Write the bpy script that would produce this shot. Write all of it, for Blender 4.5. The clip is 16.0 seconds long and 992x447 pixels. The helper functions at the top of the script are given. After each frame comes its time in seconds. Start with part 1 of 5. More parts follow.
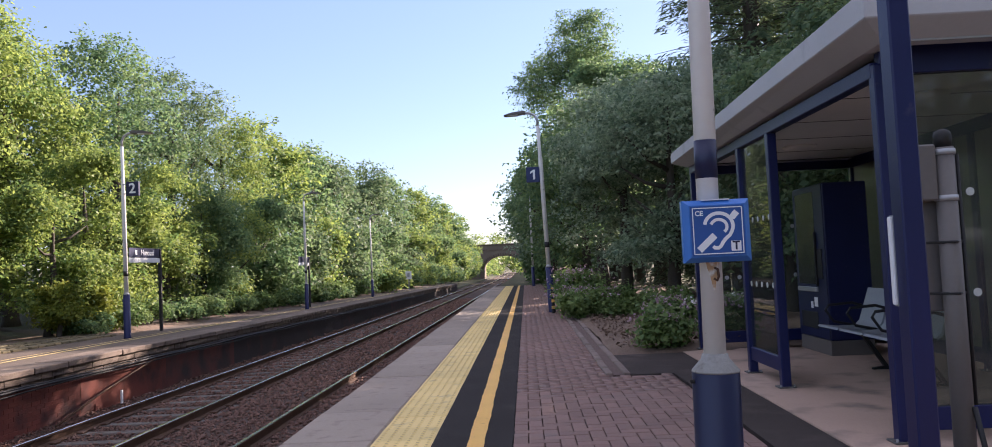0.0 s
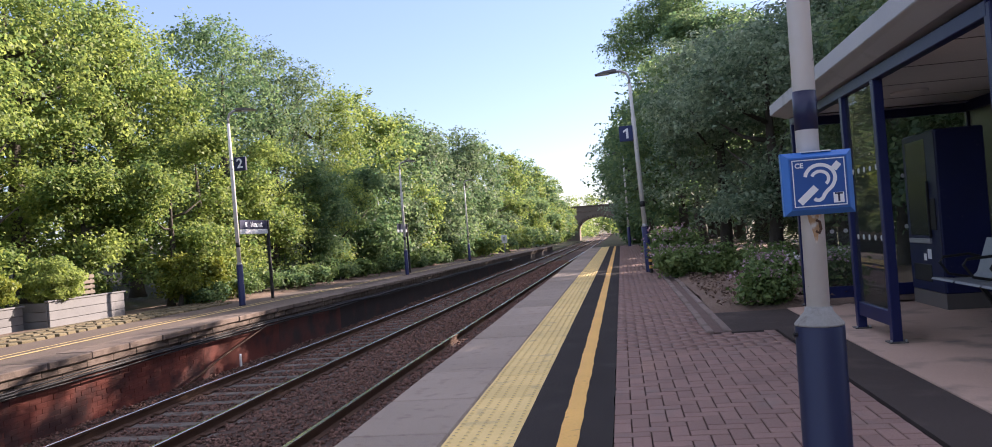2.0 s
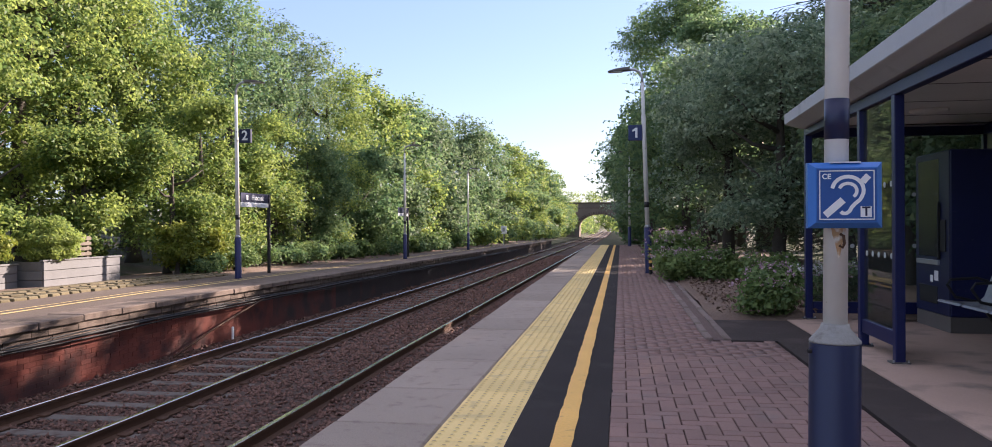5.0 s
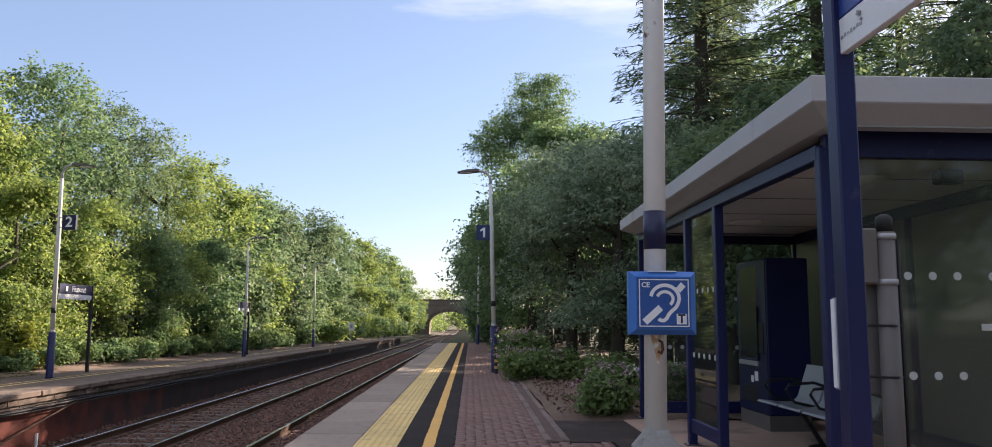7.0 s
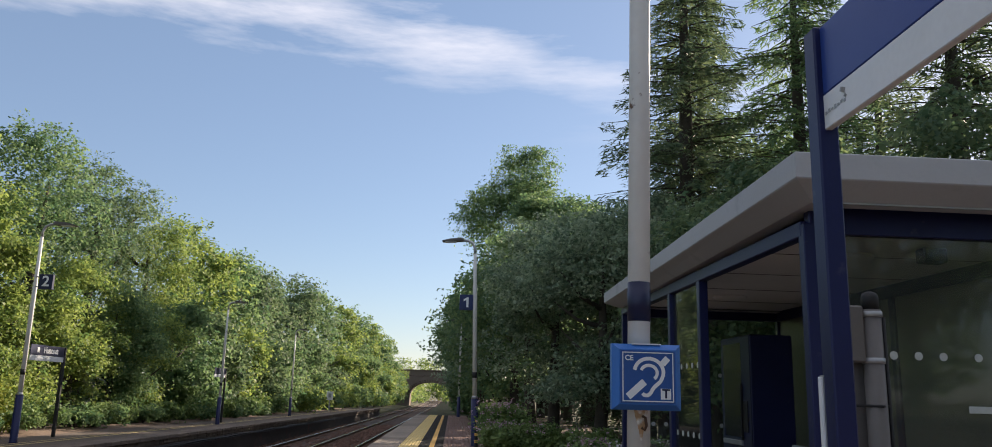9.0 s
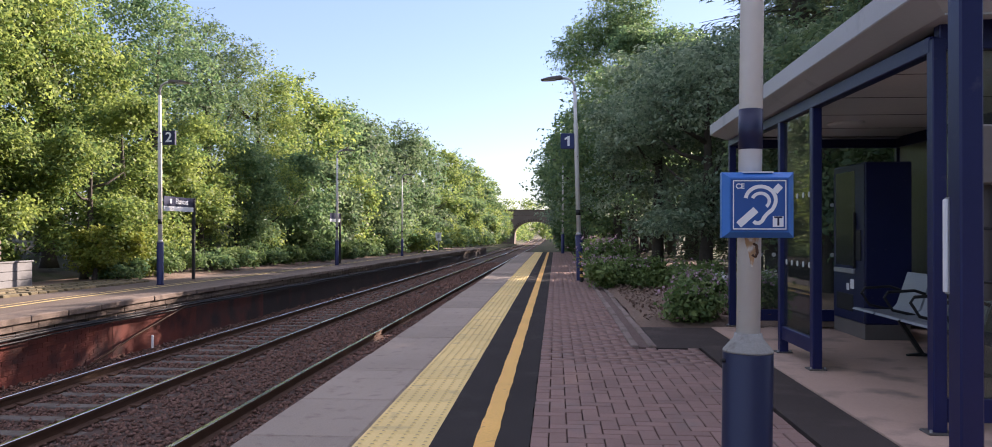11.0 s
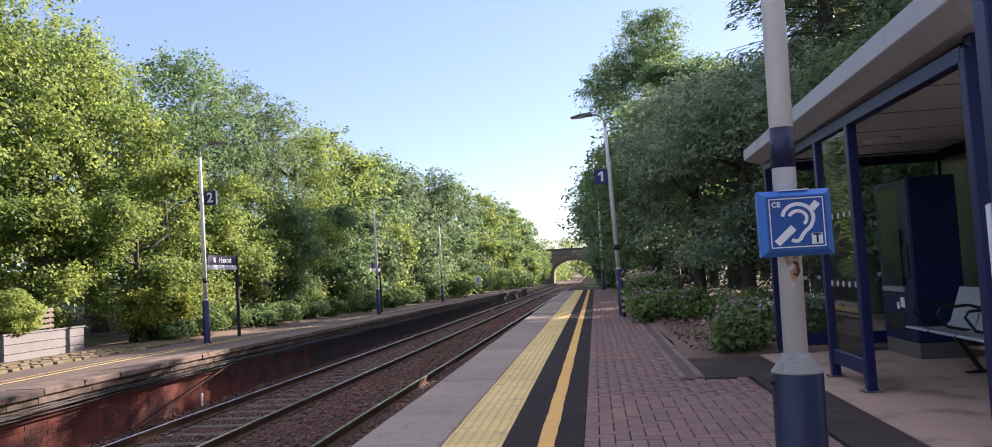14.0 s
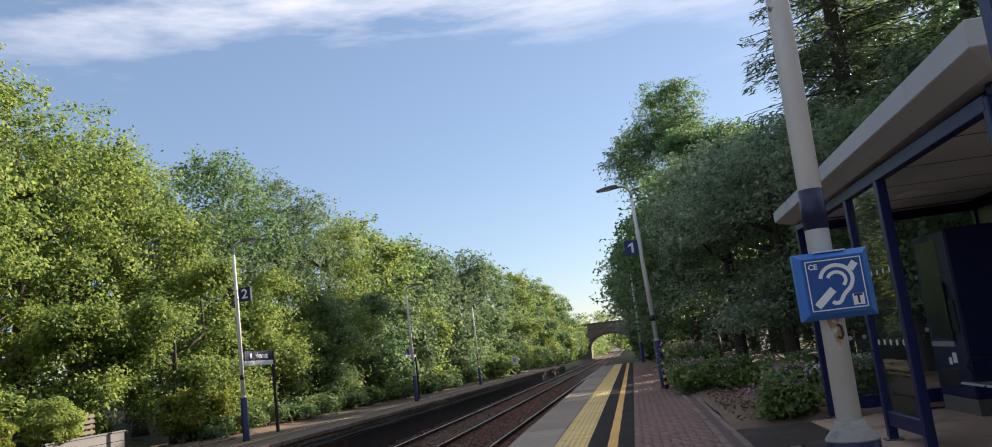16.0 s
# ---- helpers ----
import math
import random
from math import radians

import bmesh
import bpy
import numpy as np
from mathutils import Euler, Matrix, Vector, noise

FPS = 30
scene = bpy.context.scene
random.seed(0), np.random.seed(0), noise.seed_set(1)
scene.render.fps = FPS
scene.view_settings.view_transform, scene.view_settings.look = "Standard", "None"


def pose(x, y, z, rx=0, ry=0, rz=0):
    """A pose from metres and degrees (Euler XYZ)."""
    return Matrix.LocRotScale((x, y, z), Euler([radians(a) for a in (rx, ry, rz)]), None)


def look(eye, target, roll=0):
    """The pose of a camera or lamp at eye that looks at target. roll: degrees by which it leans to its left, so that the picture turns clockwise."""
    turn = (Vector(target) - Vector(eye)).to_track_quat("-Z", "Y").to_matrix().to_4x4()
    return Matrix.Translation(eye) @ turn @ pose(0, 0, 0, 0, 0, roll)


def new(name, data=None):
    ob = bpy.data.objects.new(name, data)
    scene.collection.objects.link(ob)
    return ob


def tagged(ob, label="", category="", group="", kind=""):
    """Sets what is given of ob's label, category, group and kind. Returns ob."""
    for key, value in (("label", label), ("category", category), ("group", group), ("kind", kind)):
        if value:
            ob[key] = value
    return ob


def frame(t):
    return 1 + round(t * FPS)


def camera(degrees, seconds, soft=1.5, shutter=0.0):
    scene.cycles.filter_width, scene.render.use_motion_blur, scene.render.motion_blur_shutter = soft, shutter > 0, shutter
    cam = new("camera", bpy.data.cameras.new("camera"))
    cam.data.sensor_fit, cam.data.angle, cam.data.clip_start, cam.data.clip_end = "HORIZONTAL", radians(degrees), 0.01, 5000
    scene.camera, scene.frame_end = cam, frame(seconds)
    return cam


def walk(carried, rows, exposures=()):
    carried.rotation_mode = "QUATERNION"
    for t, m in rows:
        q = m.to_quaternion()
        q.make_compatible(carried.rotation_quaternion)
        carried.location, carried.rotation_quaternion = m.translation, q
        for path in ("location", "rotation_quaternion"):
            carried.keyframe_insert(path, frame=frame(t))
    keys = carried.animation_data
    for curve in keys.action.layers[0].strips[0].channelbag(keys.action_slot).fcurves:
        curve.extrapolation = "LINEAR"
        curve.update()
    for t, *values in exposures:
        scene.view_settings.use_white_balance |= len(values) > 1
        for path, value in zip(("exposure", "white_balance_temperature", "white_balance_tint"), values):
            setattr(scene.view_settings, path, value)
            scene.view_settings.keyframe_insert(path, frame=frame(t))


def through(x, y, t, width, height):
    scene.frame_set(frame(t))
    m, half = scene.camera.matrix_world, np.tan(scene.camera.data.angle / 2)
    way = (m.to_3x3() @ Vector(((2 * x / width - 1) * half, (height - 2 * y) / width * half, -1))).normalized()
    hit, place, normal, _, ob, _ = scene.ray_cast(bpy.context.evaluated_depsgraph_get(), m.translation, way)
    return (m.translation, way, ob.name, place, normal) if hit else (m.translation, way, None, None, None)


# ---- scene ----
cam = camera(64.0, 16.0, soft=0.9)
# seconds, eye, target, roll
ROWS = [
    (0.0, (0.043, 0.002, 1.114), (-0.0266, 1.9978, 1.2166), -2.65),
    (0.5, (0.040, -0.024, 1.120), (-0.0337, 1.9739, 1.1823), -1.71),
    (1.0, (0.049, -0.043, 1.113), (-0.0945, 1.9511, 1.1666), -2.54),
    (1.5, (0.053, -0.063, 1.105), (-0.2097, 1.9200, 1.1264), -4.76),
    (2.0, (0.035, -0.076, 1.107), (-0.2747, 1.8994, 1.1306), -4.34),
    (2.5, (0.017, -0.065, 1.088), (-0.3319, 1.9047, 1.0916), -2.03),
    (3.0, (0.011, -0.055, 1.089), (-0.3437, 1.9132, 1.0669), -0.61),
    (3.5, (0.017, -0.069, 1.089), (-0.3363, 1.8999, 1.0802), -0.58),
    (3.7, (0.040, -0.048, 1.094), (-0.3138, 1.9201, 1.0945), -0.56),
    (5.8, (-0.048, 0.058, 1.110), (-0.2215, 2.0505, 1.1095), 0.43),
    (6.0, (-0.038, 0.073, 1.106), (-0.0433, 2.0728, 1.1173), 2.26),
    (6.5, (0.007, 0.080, 1.119), (0.4181, 2.0327, 1.2590), 1.66),
    (6.6, (0.023, 0.086, 1.113), (0.4189, 2.0404, 1.2619), 2.00),
    (6.8, (0.042, 0.078, 1.144), (0.3014, 2.0523, 1.3329), 1.15),
    (7.0, (0.054, 0.064, 1.133), (0.1143, 2.0482, 1.3750), 0.36),
    (7.2, (0.074, 0.064, 1.139), (0.1481, 2.0428, 1.4224), -0.92),
    (7.5, (0.063, 0.055, 1.137), (0.3374, 1.9982, 1.5235), 1.23),
    (8.0, (0.077, 0.102, 1.137), (0.4183, 2.0310, 1.5416), 0.58),
    (8.5, (0.070, 0.130, 1.134), (0.2521, 2.0856, 1.5096), 2.56),
    (9.0, (0.066, 0.118, 1.129), (0.1596, 2.0716, 1.5466), 1.64),
    (9.5, (0.062, 0.122, 1.127), (0.0877, 2.1005, 1.4163), 1.60),
    (9.7, (0.061, 0.124, 1.130), (0.0471, 2.1102, 1.3631), -0.13),
    (10.0, (0.044, 0.125, 1.111), (-0.0285, 2.1221, 1.1831), 0.81),
    (10.2, (0.041, 0.124, 1.112), (-0.0633, 2.1212, 1.1183), 1.48),
    (12.5, (0.064, 0.083, 1.100), (-0.1773, 2.0659, 1.2032), -3.13),
    (13.0, (0.067, 0.083, 1.095), (-0.1724, 2.0638, 1.2308), -3.47),
    (13.5, (0.066, 0.085, 1.101), (-0.1685, 2.0669, 1.2356), -3.50),
    (14.0, (0.052, 0.087, 1.086), (-0.1890, 2.0684, 1.2099), -3.22),
    (14.5, (0.055, 0.073, 1.088), (-0.1820, 2.0510, 1.2667), -5.24),
    (15.0, (0.056, 0.087, 1.093), (-0.2021, 2.0540, 1.3460), -6.24),
    (15.5, (0.052, 0.090, 1.097), (-0.2279, 2.0459, 1.4052), -6.42),
    (16.0, (0.051, 0.086, 1.096), (-0.2454, 2.0367, 1.4222), -6.73),
]
# seconds, stops, kelvin, tint
EXPOSURES = [(0.0, 1.71, 6430, 28), (6.0, 1.71, 6430, 28), (6.6, 1.57, 6790, 24), (7.0, 1.51, 6790, 23), (7.2, 1.45, 6790, 22), (7.5, 1.21, 6790, 19), (9.0, 1.09, 6790, 17), (9.5, 1.29, 6840, 20), (10.0, 1.68, 6450, 28), (14.2, 1.71, 6450, 28), (15.0, 1.45, 6740, 20), (16.0, 1.18, 6640, 16)]
walk(cam, [(t, look(eye, target, roll)) for t, eye, target, roll in ROWS], EXPOSURES)

# ---- world and sun ----
SUN_AZ, SUN_EL = 42.0, 22.5
world = bpy.data.worlds.new("world")
scene.world = world
world.use_nodes = True
wn, wl = world.node_tree.nodes, world.node_tree.links
wn.clear()
sky = wn.new("ShaderNodeTexSky")
sky.sky_type, sky.sun_disc = "NISHITA", False
sky.sun_elevation, sky.sun_rotation = radians(SUN_EL), radians(SUN_AZ)
sky.air_density, sky.dust_density, sky.ozone_density = 1.0, 0.3, 2.2
w_out, w_bg = wn.new("ShaderNodeOutputWorld"), wn.new("ShaderNodeBackground")
w_bg.inputs[1].default_value = 0.073
# thin streaks of cloud high up
w_tc, w_map, w_noise, w_ramp, w_mix = (wn.new(k) for k in ("ShaderNodeTexCoord", "ShaderNodeMapping", "ShaderNodeTexNoise", "ShaderNodeValToRGB", "ShaderNodeMix"))
w_map.inputs["Scale"].default_value = (1.6, 2.6, 9.0)
w_map.inputs["Rotation"].default_value = (0.0, 0.12, 0.3)
w_map.inputs["Location"].default_value = (0.35, 0.0, 0.55)
w_noise.inputs["Scale"].default_value, w_noise.inputs["Detail"].default_value, w_noise.inputs["Roughness"].default_value = 1.3, 7.0, 0.58
w_ramp.color_ramp.elements[0].position, w_ramp.color_ramp.elements[1].position = 0.47, 0.72
w_sep, w_el = wn.new("ShaderNodeSeparateXYZ"), wn.new("ShaderNodeMapRange")
w_el.inputs["From Min"].default_value, w_el.inputs["From Max"].default_value = 0.30, 0.43
w_mul = wn.new("ShaderNodeMath")
w_mul.operation = "MULTIPLY"
w_mix.data_type = "RGBA"
w_mix.inputs["B"].default_value = (7.2, 7.4, 7.8, 1)
# a thin even veil of haze over the whole sky
w_veil = wn.new("ShaderNodeMix")
w_veil.data_type = "RGBA"
w_veil.inputs["Factor"].default_value = 0.42
w_veil.inputs["B"].default_value = (1.9, 2.85, 4.2, 1)
wl.new(sky.outputs[0], w_veil.inputs["A"])
wl.new(w_tc.outputs["Generated"], w_map.inputs["Vector"])
wl.new(w_map.outputs[0], w_noise.inputs["Vector"])
# unseen extra cloud overhead, added to brighten the fill light
w_overhead_fill, w_sum = wn.new("ShaderNodeMapRange"), wn.new("ShaderNodeMath")
w_overhead_fill.inputs["From Min"].default_value, w_overhead_fill.inputs["From Max"].default_value = 0.45, 0.75
w_overhead_fill.inputs["To Min"].default_value, w_overhead_fill.inputs["To Max"].default_value = 0.0, 0.075
wl.new(w_sep.outputs["Z"], w_overhead_fill.inputs[0])
wl.new(w_noise.outputs[0], w_sum.inputs[0])
wl.new(w_overhead_fill.outputs[0], w_sum.inputs[1])
wl.new(w_sum.outputs[0], w_ramp.inputs[0])
wl.new(w_tc.outputs["Generated"], w_sep.inputs[0])
wl.new(w_sep.outputs["Z"], w_el.inputs[0])
wl.new(w_ramp.outputs[0], w_mul.inputs[0])
wl.new(w_el.outputs[0], w_mul.inputs[1])
wl.new(w_mul.outputs[0], w_mix.inputs["Factor"])
wl.new(w_veil.outputs["Result"], w_mix.inputs["A"])
wl.new(w_mix.outputs["Result"], w_bg.inputs[0])
wl.new(w_bg.outputs[0], w_out.inputs[0])

sun_data = bpy.data.lights.new("sun", "SUN")
sun_data.energy, sun_data.angle, sun_data.color = 5.0, radians(0.55), (1.0, 0.90, 0.72)
sun = new("sun", sun_data)
sun_way = Vector((math.sin(radians(SUN_AZ)) * math.cos(radians(SUN_EL)), math.cos(radians(SUN_AZ)) * math.cos(radians(SUN_EL)), math.sin(radians(SUN_EL))))
sun.matrix_world = look(sun_way * 200, (0, 0, 0))


# ---- materials ----
def mat(name, col, rough=0.7, metal=0.0, fine=(40, 0.15), coarse=(2, 0.2), bump=(60, 0.2), rnd=0.0, spot=None, spec=0.4):
    """A surface in one colour with grain, wear and relief. spot: (colour, scale, from, to) of stains."""
    m = bpy.data.materials.new(name)
    m.use_nodes = True
    n, k = m.node_tree.nodes, m.node_tree.links
    bsdf = n["Principled BSDF"]
    bsdf.inputs["Roughness"].default_value, bsdf.inputs["Metallic"].default_value = rough, metal
    bsdf.inputs["Specular IOR Level"].default_value = spec
    geo = n.new("ShaderNodeNewGeometry")

    def tex(scale, detail=4.0):
        t = n.new("ShaderNodeTexNoise")
        t.inputs["Scale"].default_value, t.inputs["Detail"].default_value = scale, detail
        k.new(geo.outputs["Position"], t.inputs["Vector"])
        return t.outputs[0]

    def math_(op, a, b):
        t = n.new("ShaderNodeMath")
        t.operation = op
        for i, v in enumerate((a, b)):
            if isinstance(v, (int, float)):
                t.inputs[i].default_value = v
            else:
                k.new(v, t.inputs[i])
        return t.outputs[0]

    val = math_("ADD", math_("MULTIPLY", tex(fine[0]), 2 * fine[1]), 1 - fine[1] - coarse[1])
    val = math_("ADD", val, math_("MULTIPLY", tex(coarse[0]), 2 * coarse[1]))
    if rnd:
        info = n.new("ShaderNodeObjectInfo")
        val = math_("ADD", val, math_("MULTIPLY", math_("SUBTRACT", info.outputs["Random"], 0.5), 2 * rnd))
        val = math_("ADD", val, math_("MULTIPLY", math_("SUBTRACT", geo.outputs["Random Per Island"], 0.5), 1.2 * rnd))
    base = n.new("ShaderNodeRGB")
    base.outputs[0].default_value = (*col, 1)
    colour = base.outputs[0]
    if spot:
        ramp = n.new("ShaderNodeMapRange")
        ramp.inputs["From Min"].default_value, ramp.inputs["From Max"].default_value = spot[2], spot[3]
        k.new(tex(spot[1], 6.0), ramp.inputs[0])
        mix = n.new("ShaderNodeMix")
        mix.data_type = "RGBA"
        mix.inputs["B"].default_value = (*spot[0], 1)
        k.new(ramp.outputs[0], mix.inputs["Factor"])
        k.new(colour, mix.inputs["A"])
        colour = mix.outputs["Result"]
    scale = n.new("ShaderNodeVectorMath")
    scale.operation = "SCALE"
    k.new(colour, scale.inputs[0])
    k.new(val, scale.inputs["Scale"])
    k.new(scale.outputs[0], bsdf.inputs["Base Color"])
    if bump[1]:
        b = n.new("ShaderNodeBump")
        b.inputs["Strength"].default_value, b.inputs["Distance"].default_value = bump[1], 0.02
        k.new(tex(bump[0]), b.inputs["Height"])
        k.new(b.outputs[0], bsdf.inputs["Normal"])
    return m


def leaf_mat(name, col, col2, through=0.35, rough=0.55, spec=0.3):
    """Leaves: two greens mixed leaf by leaf and branch by branch, lit from both sides."""
    m = bpy.data.materials.new(name)
    m.use_nodes = True
    n, k = m.node_tree.nodes, m.node_tree.links
    bsdf, out = n["Principled BSDF"], n["Material Output"]
    bsdf.inputs["Roughness"].default_value, bsdf.inputs["Specular IOR Level"].default_value = rough, spec
    geo, noi, add, mix = (n.new(q) for q in ("ShaderNodeNewGeometry", "ShaderNodeTexNoise", "ShaderNodeMath", "ShaderNodeMix"))
    noi.inputs["Scale"].default_value, noi.inputs["Detail"].default_value = 0.9, 4.0
    steep = n.new("ShaderNodeMapRange")
    steep.inputs["From Min"].default_value, steep.inputs["From Max"].default_value = 0.3, 0.7
    k.new(noi.outputs[0], steep.inputs[0])
    k.new(geo.outputs["Position"], noi.inputs["Vector"])
    half = n.new("ShaderNodeMath")
    half.operation = "MULTIPLY_ADD"
    half.inputs[1].default_value, half.inputs[2].default_value = 1.1, -0.55
    k.new(geo.outputs["Random Per Island"], half.inputs[0])
    k.new(steep.outputs[0], add.inputs[0])
    k.new(half.outputs[0], add.inputs[1])
    add.use_clamp = True
    mix.data_type = "RGBA"
    mix.inputs["A"].default_value, mix.inputs["B"].default_value = (*col, 1), (*col2, 1)
    k.new(add.outputs[0], mix.inputs["Factor"])
    k.new(mix.outputs["Result"], bsdf.inputs["Base Color"])
    tr, ms = n.new("ShaderNodeBsdfTranslucent"), n.new("ShaderNodeMixShader")
    k.new(mix.outputs["Result"], tr.inputs[0])
    ms.inputs[0].default_value = through
    k.new(bsdf.outputs[0], ms.inputs[1])
    k.new(tr.outputs[0], ms.inputs[2])
    k.new(ms.outputs[0], out.inputs[0])
    return m


def glass_mat(name, tint, rough=0.02, haze=0.0, ior=1.5):
    m = bpy.data.materials.new(name)
    m.use_nodes = True
    n, k = m.node_tree.nodes, m.node_tree.links
    out = n["Material Output"]
    tr, gl, ms, fr = (n.new(q) for q in ("ShaderNodeBsdfTransparent", "ShaderNodeBsdfGlossy", "ShaderNodeMixShader", "ShaderNodeFresnel"))
    tr.inputs[0].default_value = (*tint, 1)
    gl.inputs["Roughness"].default_value = rough
    fr.inputs[0].default_value = ior
    k.new(fr.outputs[0], ms.inputs[0])
    k.new(tr.outputs[0], ms.inputs[1])
    k.new(gl.outputs[0], ms.inputs[2])
    last = ms.outputs[0]
    if haze:
        df, mh = n.new("ShaderNodeBsdfDiffuse"), n.new("ShaderNodeMixShader")
        df.inputs[0].default_value = (0.35, 0.37, 0.33, 1)
        mh.inputs[0].default_value = haze
        k.new(last, mh.inputs[1])
        k.new(df.outputs[0], mh.inputs[2])
        last = mh.outputs[0]
    k.new(last, out.inputs[0])
    return m


BLUE = mat("blue_paint", (0.011, 0.015, 0.068), 0.34, fine=(90, 0.1), coarse=(3, 0.2), bump=(200, 0.03), spot=((0.05, 0.05, 0.09), 14, 0.66, 0.8), spec=0.28)
SIGN_BLUE = mat("sign_blue", (0.018, 0.08, 0.28), 0.4, fine=(60, 0.06), coarse=(4, 0.12), bump=(200, 0.03))
BOARD_BLUE = mat("board_blue", (0.02, 0.055, 0.25), 0.4, fine=(60, 0.05), coarse=(3, 0.12), bump=(200, 0.02))
NUMBER_BLUE = mat("number_blue", (0.013, 0.026, 0.10), 0.4, fine=(60, 0.06), coarse=(4, 0.1), bump=(200, 0.03))
NAVY = mat("navy_enamel", (0.01, 0.014, 0.05), 0.4, fine=(60, 0.06), coarse=(4, 0.1), bump=(200, 0.03))
WHITE = mat("white_enamel", (0.72, 0.73, 0.74), 0.4, fine=(50, 0.05), coarse=(5, 0.08), bump=(200, 0.03))
POLE_WHITE = mat("pole_white", (0.66, 0.65, 0.62), 0.5, fine=(30, 0.06), coarse=(3, 0.12), bump=(60, 0.06), spot=((0.16, 0.10, 0.07), 17, 0.68, 0.73))
GALV = mat("galvanised_steel", (0.36, 0.37, 0.38), 0.5, 0.6, fine=(70, 0.12), coarse=(4, 0.15), bump=(80, 0.05))
GREY_PAINT = mat("grey_paint", (0.115, 0.103, 0.096), 0.55, fine=(50, 0.08), coarse=(3, 0.15), bump=(120, 0.05), spot=((0.12, 0.1, 0.09), 9, 0.62, 0.8))
ROOF_GREY = mat("roof_grey", (0.38, 0.38, 0.39), 0.5, fine=(40, 0.05), coarse=(1.5, 0.12), bump=(120, 0.03), spot=((0.2, 0.2, 0.2), 3, 0.6, 0.8))
CEIL = mat("ceiling_panel", (0.7, 0.68, 0.66), 0.6, fine=(30, 0.06), coarse=(1.2, 0.12), bump=(90, 0.04))
RUST = mat("rusty_steel", (0.09, 0.045, 0.026), 0.8, 0.2, fine=(70, 0.25), coarse=(3, 0.25), bump=(90, 0.3))
RAIL_TOP = mat("rail_head", (0.62, 0.6, 0.58), 0.22, 1.0, fine=(90, 0.1), coarse=(1, 0.1), bump=(0.1, 0))
COPING = mat("coping_concrete", (0.295, 0.24, 0.195), 0.9, fine=(120, 0.35), coarse=(1.1, 0.16), bump=(110, 0.5), rnd=0.16, spot=((0.24, 0.185, 0.155), 9.0, 0.56, 0.68))
TACTILE = mat("tactile_yellow", (0.68, 0.50, 0.20), 0.75, fine=(70, 0.12), coarse=(2, 0.16), bump=(120, 0.12), rnd=0.07, spot=((0.38, 0.29, 0.15), 5, 0.58, 0.75))
TACTILE_WORN = mat("tactile_worn_tops", (0.36, 0.27, 0.13), 0.8, fine=(70, 0.15), coarse=(1.2, 0.3), bump=(120, 0.12))
LINE = mat("line_paint", (0.74, 0.42, 0.10), 0.7, fine=(60, 0.14), coarse=(2, 0.14), bump=(90, 0.15), spot=((0.3, 0.18, 0.07), 12, 0.64, 0.78))
TAR = mat("asphalt", (0.037, 0.032, 0.031), 0.95, fine=(160, 0.4), coarse=(1.5, 0.25), bump=(200, 0.5), spot=((0.05, 0.044, 0.042), 2.5, 0.58, 0.75), spec=0.15)
TAR_OLD = mat("worn_asphalt", (0.062, 0.05, 0.046), 0.95, fine=(160, 0.35), coarse=(1.3, 0.25), bump=(200, 0.5), spot=((0.10, 0.08, 0.07), 2.2, 0.55, 0.75), spec=0.15)
PAVER = mat("red_paver", (0.215, 0.134, 0.114), 0.9, fine=(110, 0.3), coarse=(0.9, 0.2), bump=(120, 0.25), rnd=0.11, spot=((0.18, 0.13, 0.115), 3, 0.55, 0.75))
JOINT = mat("sand_joint", (0.13, 0.086, 0.074), 0.95, fine=(120, 0.3), coarse=(2, 0.25), bump=(150, 0.4))
SLAB = mat("shelter_slab", (0.43, 0.30, 0.235), 0.85, fine=(90, 0.15), coarse=(1.1, 0.22), bump=(120, 0.2), spot=((0.16, 0.13, 0.115), 2.2, 0.52, 0.72))
SOIL = mat("bark_soil", (0.17, 0.115, 0.085), 0.95, fine=(45, 0.5), coarse=(3, 0.3), bump=(40, 0.9), spot=((0.18, 0.14, 0.1), 12, 0.6, 0.7))
BALLAST = mat("ballast_stone", (0.13, 0.07, 0.052), 0.9, fine=(60, 0.3), coarse=(2, 0.25), bump=(90, 0.4), rnd=0.45)
BED = mat("ballast_bed", (0.065, 0.038, 0.029), 0.95, fine=(28, 0.6), coarse=(1.6, 0.25), bump=(26, 1.0))
SLEEPER = mat("sleeper", (0.115, 0.098, 0.086), 0.9, fine=(50, 0.25), coarse=(3, 0.25), bump=(70, 0.3), rnd=0.15, spot=((0.07, 0.045, 0.035), 6, 0.5, 0.66))
FAINT = mat("worn_yellow_line", (0.56, 0.42, 0.18), 0.8, fine=(60, 0.2), coarse=(1, 0.2), bump=(90, 0.15), spot=((0.25, 0.19, 0.12), 6, 0.56, 0.7))
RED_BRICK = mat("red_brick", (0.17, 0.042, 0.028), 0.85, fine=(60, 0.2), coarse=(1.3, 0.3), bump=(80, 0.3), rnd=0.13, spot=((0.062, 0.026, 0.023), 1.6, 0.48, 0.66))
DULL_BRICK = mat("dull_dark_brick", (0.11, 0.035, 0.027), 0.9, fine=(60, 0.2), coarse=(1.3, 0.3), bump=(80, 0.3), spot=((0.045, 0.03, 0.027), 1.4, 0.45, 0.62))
MORTAR = mat("dark_mortar", (0.12, 0.038, 0.029), 0.95, fine=(60, 0.2), coarse=(2, 0.25), bump=(80, 0.3))
STONE = mat("buff_stone", (0.155, 0.116, 0.092), 0.9, fine=(45, 0.25), coarse=(1.6, 0.25), bump=(50, 0.4), rnd=0.16, spot=((0.085, 0.062, 0.05), 4, 0.5, 0.68))
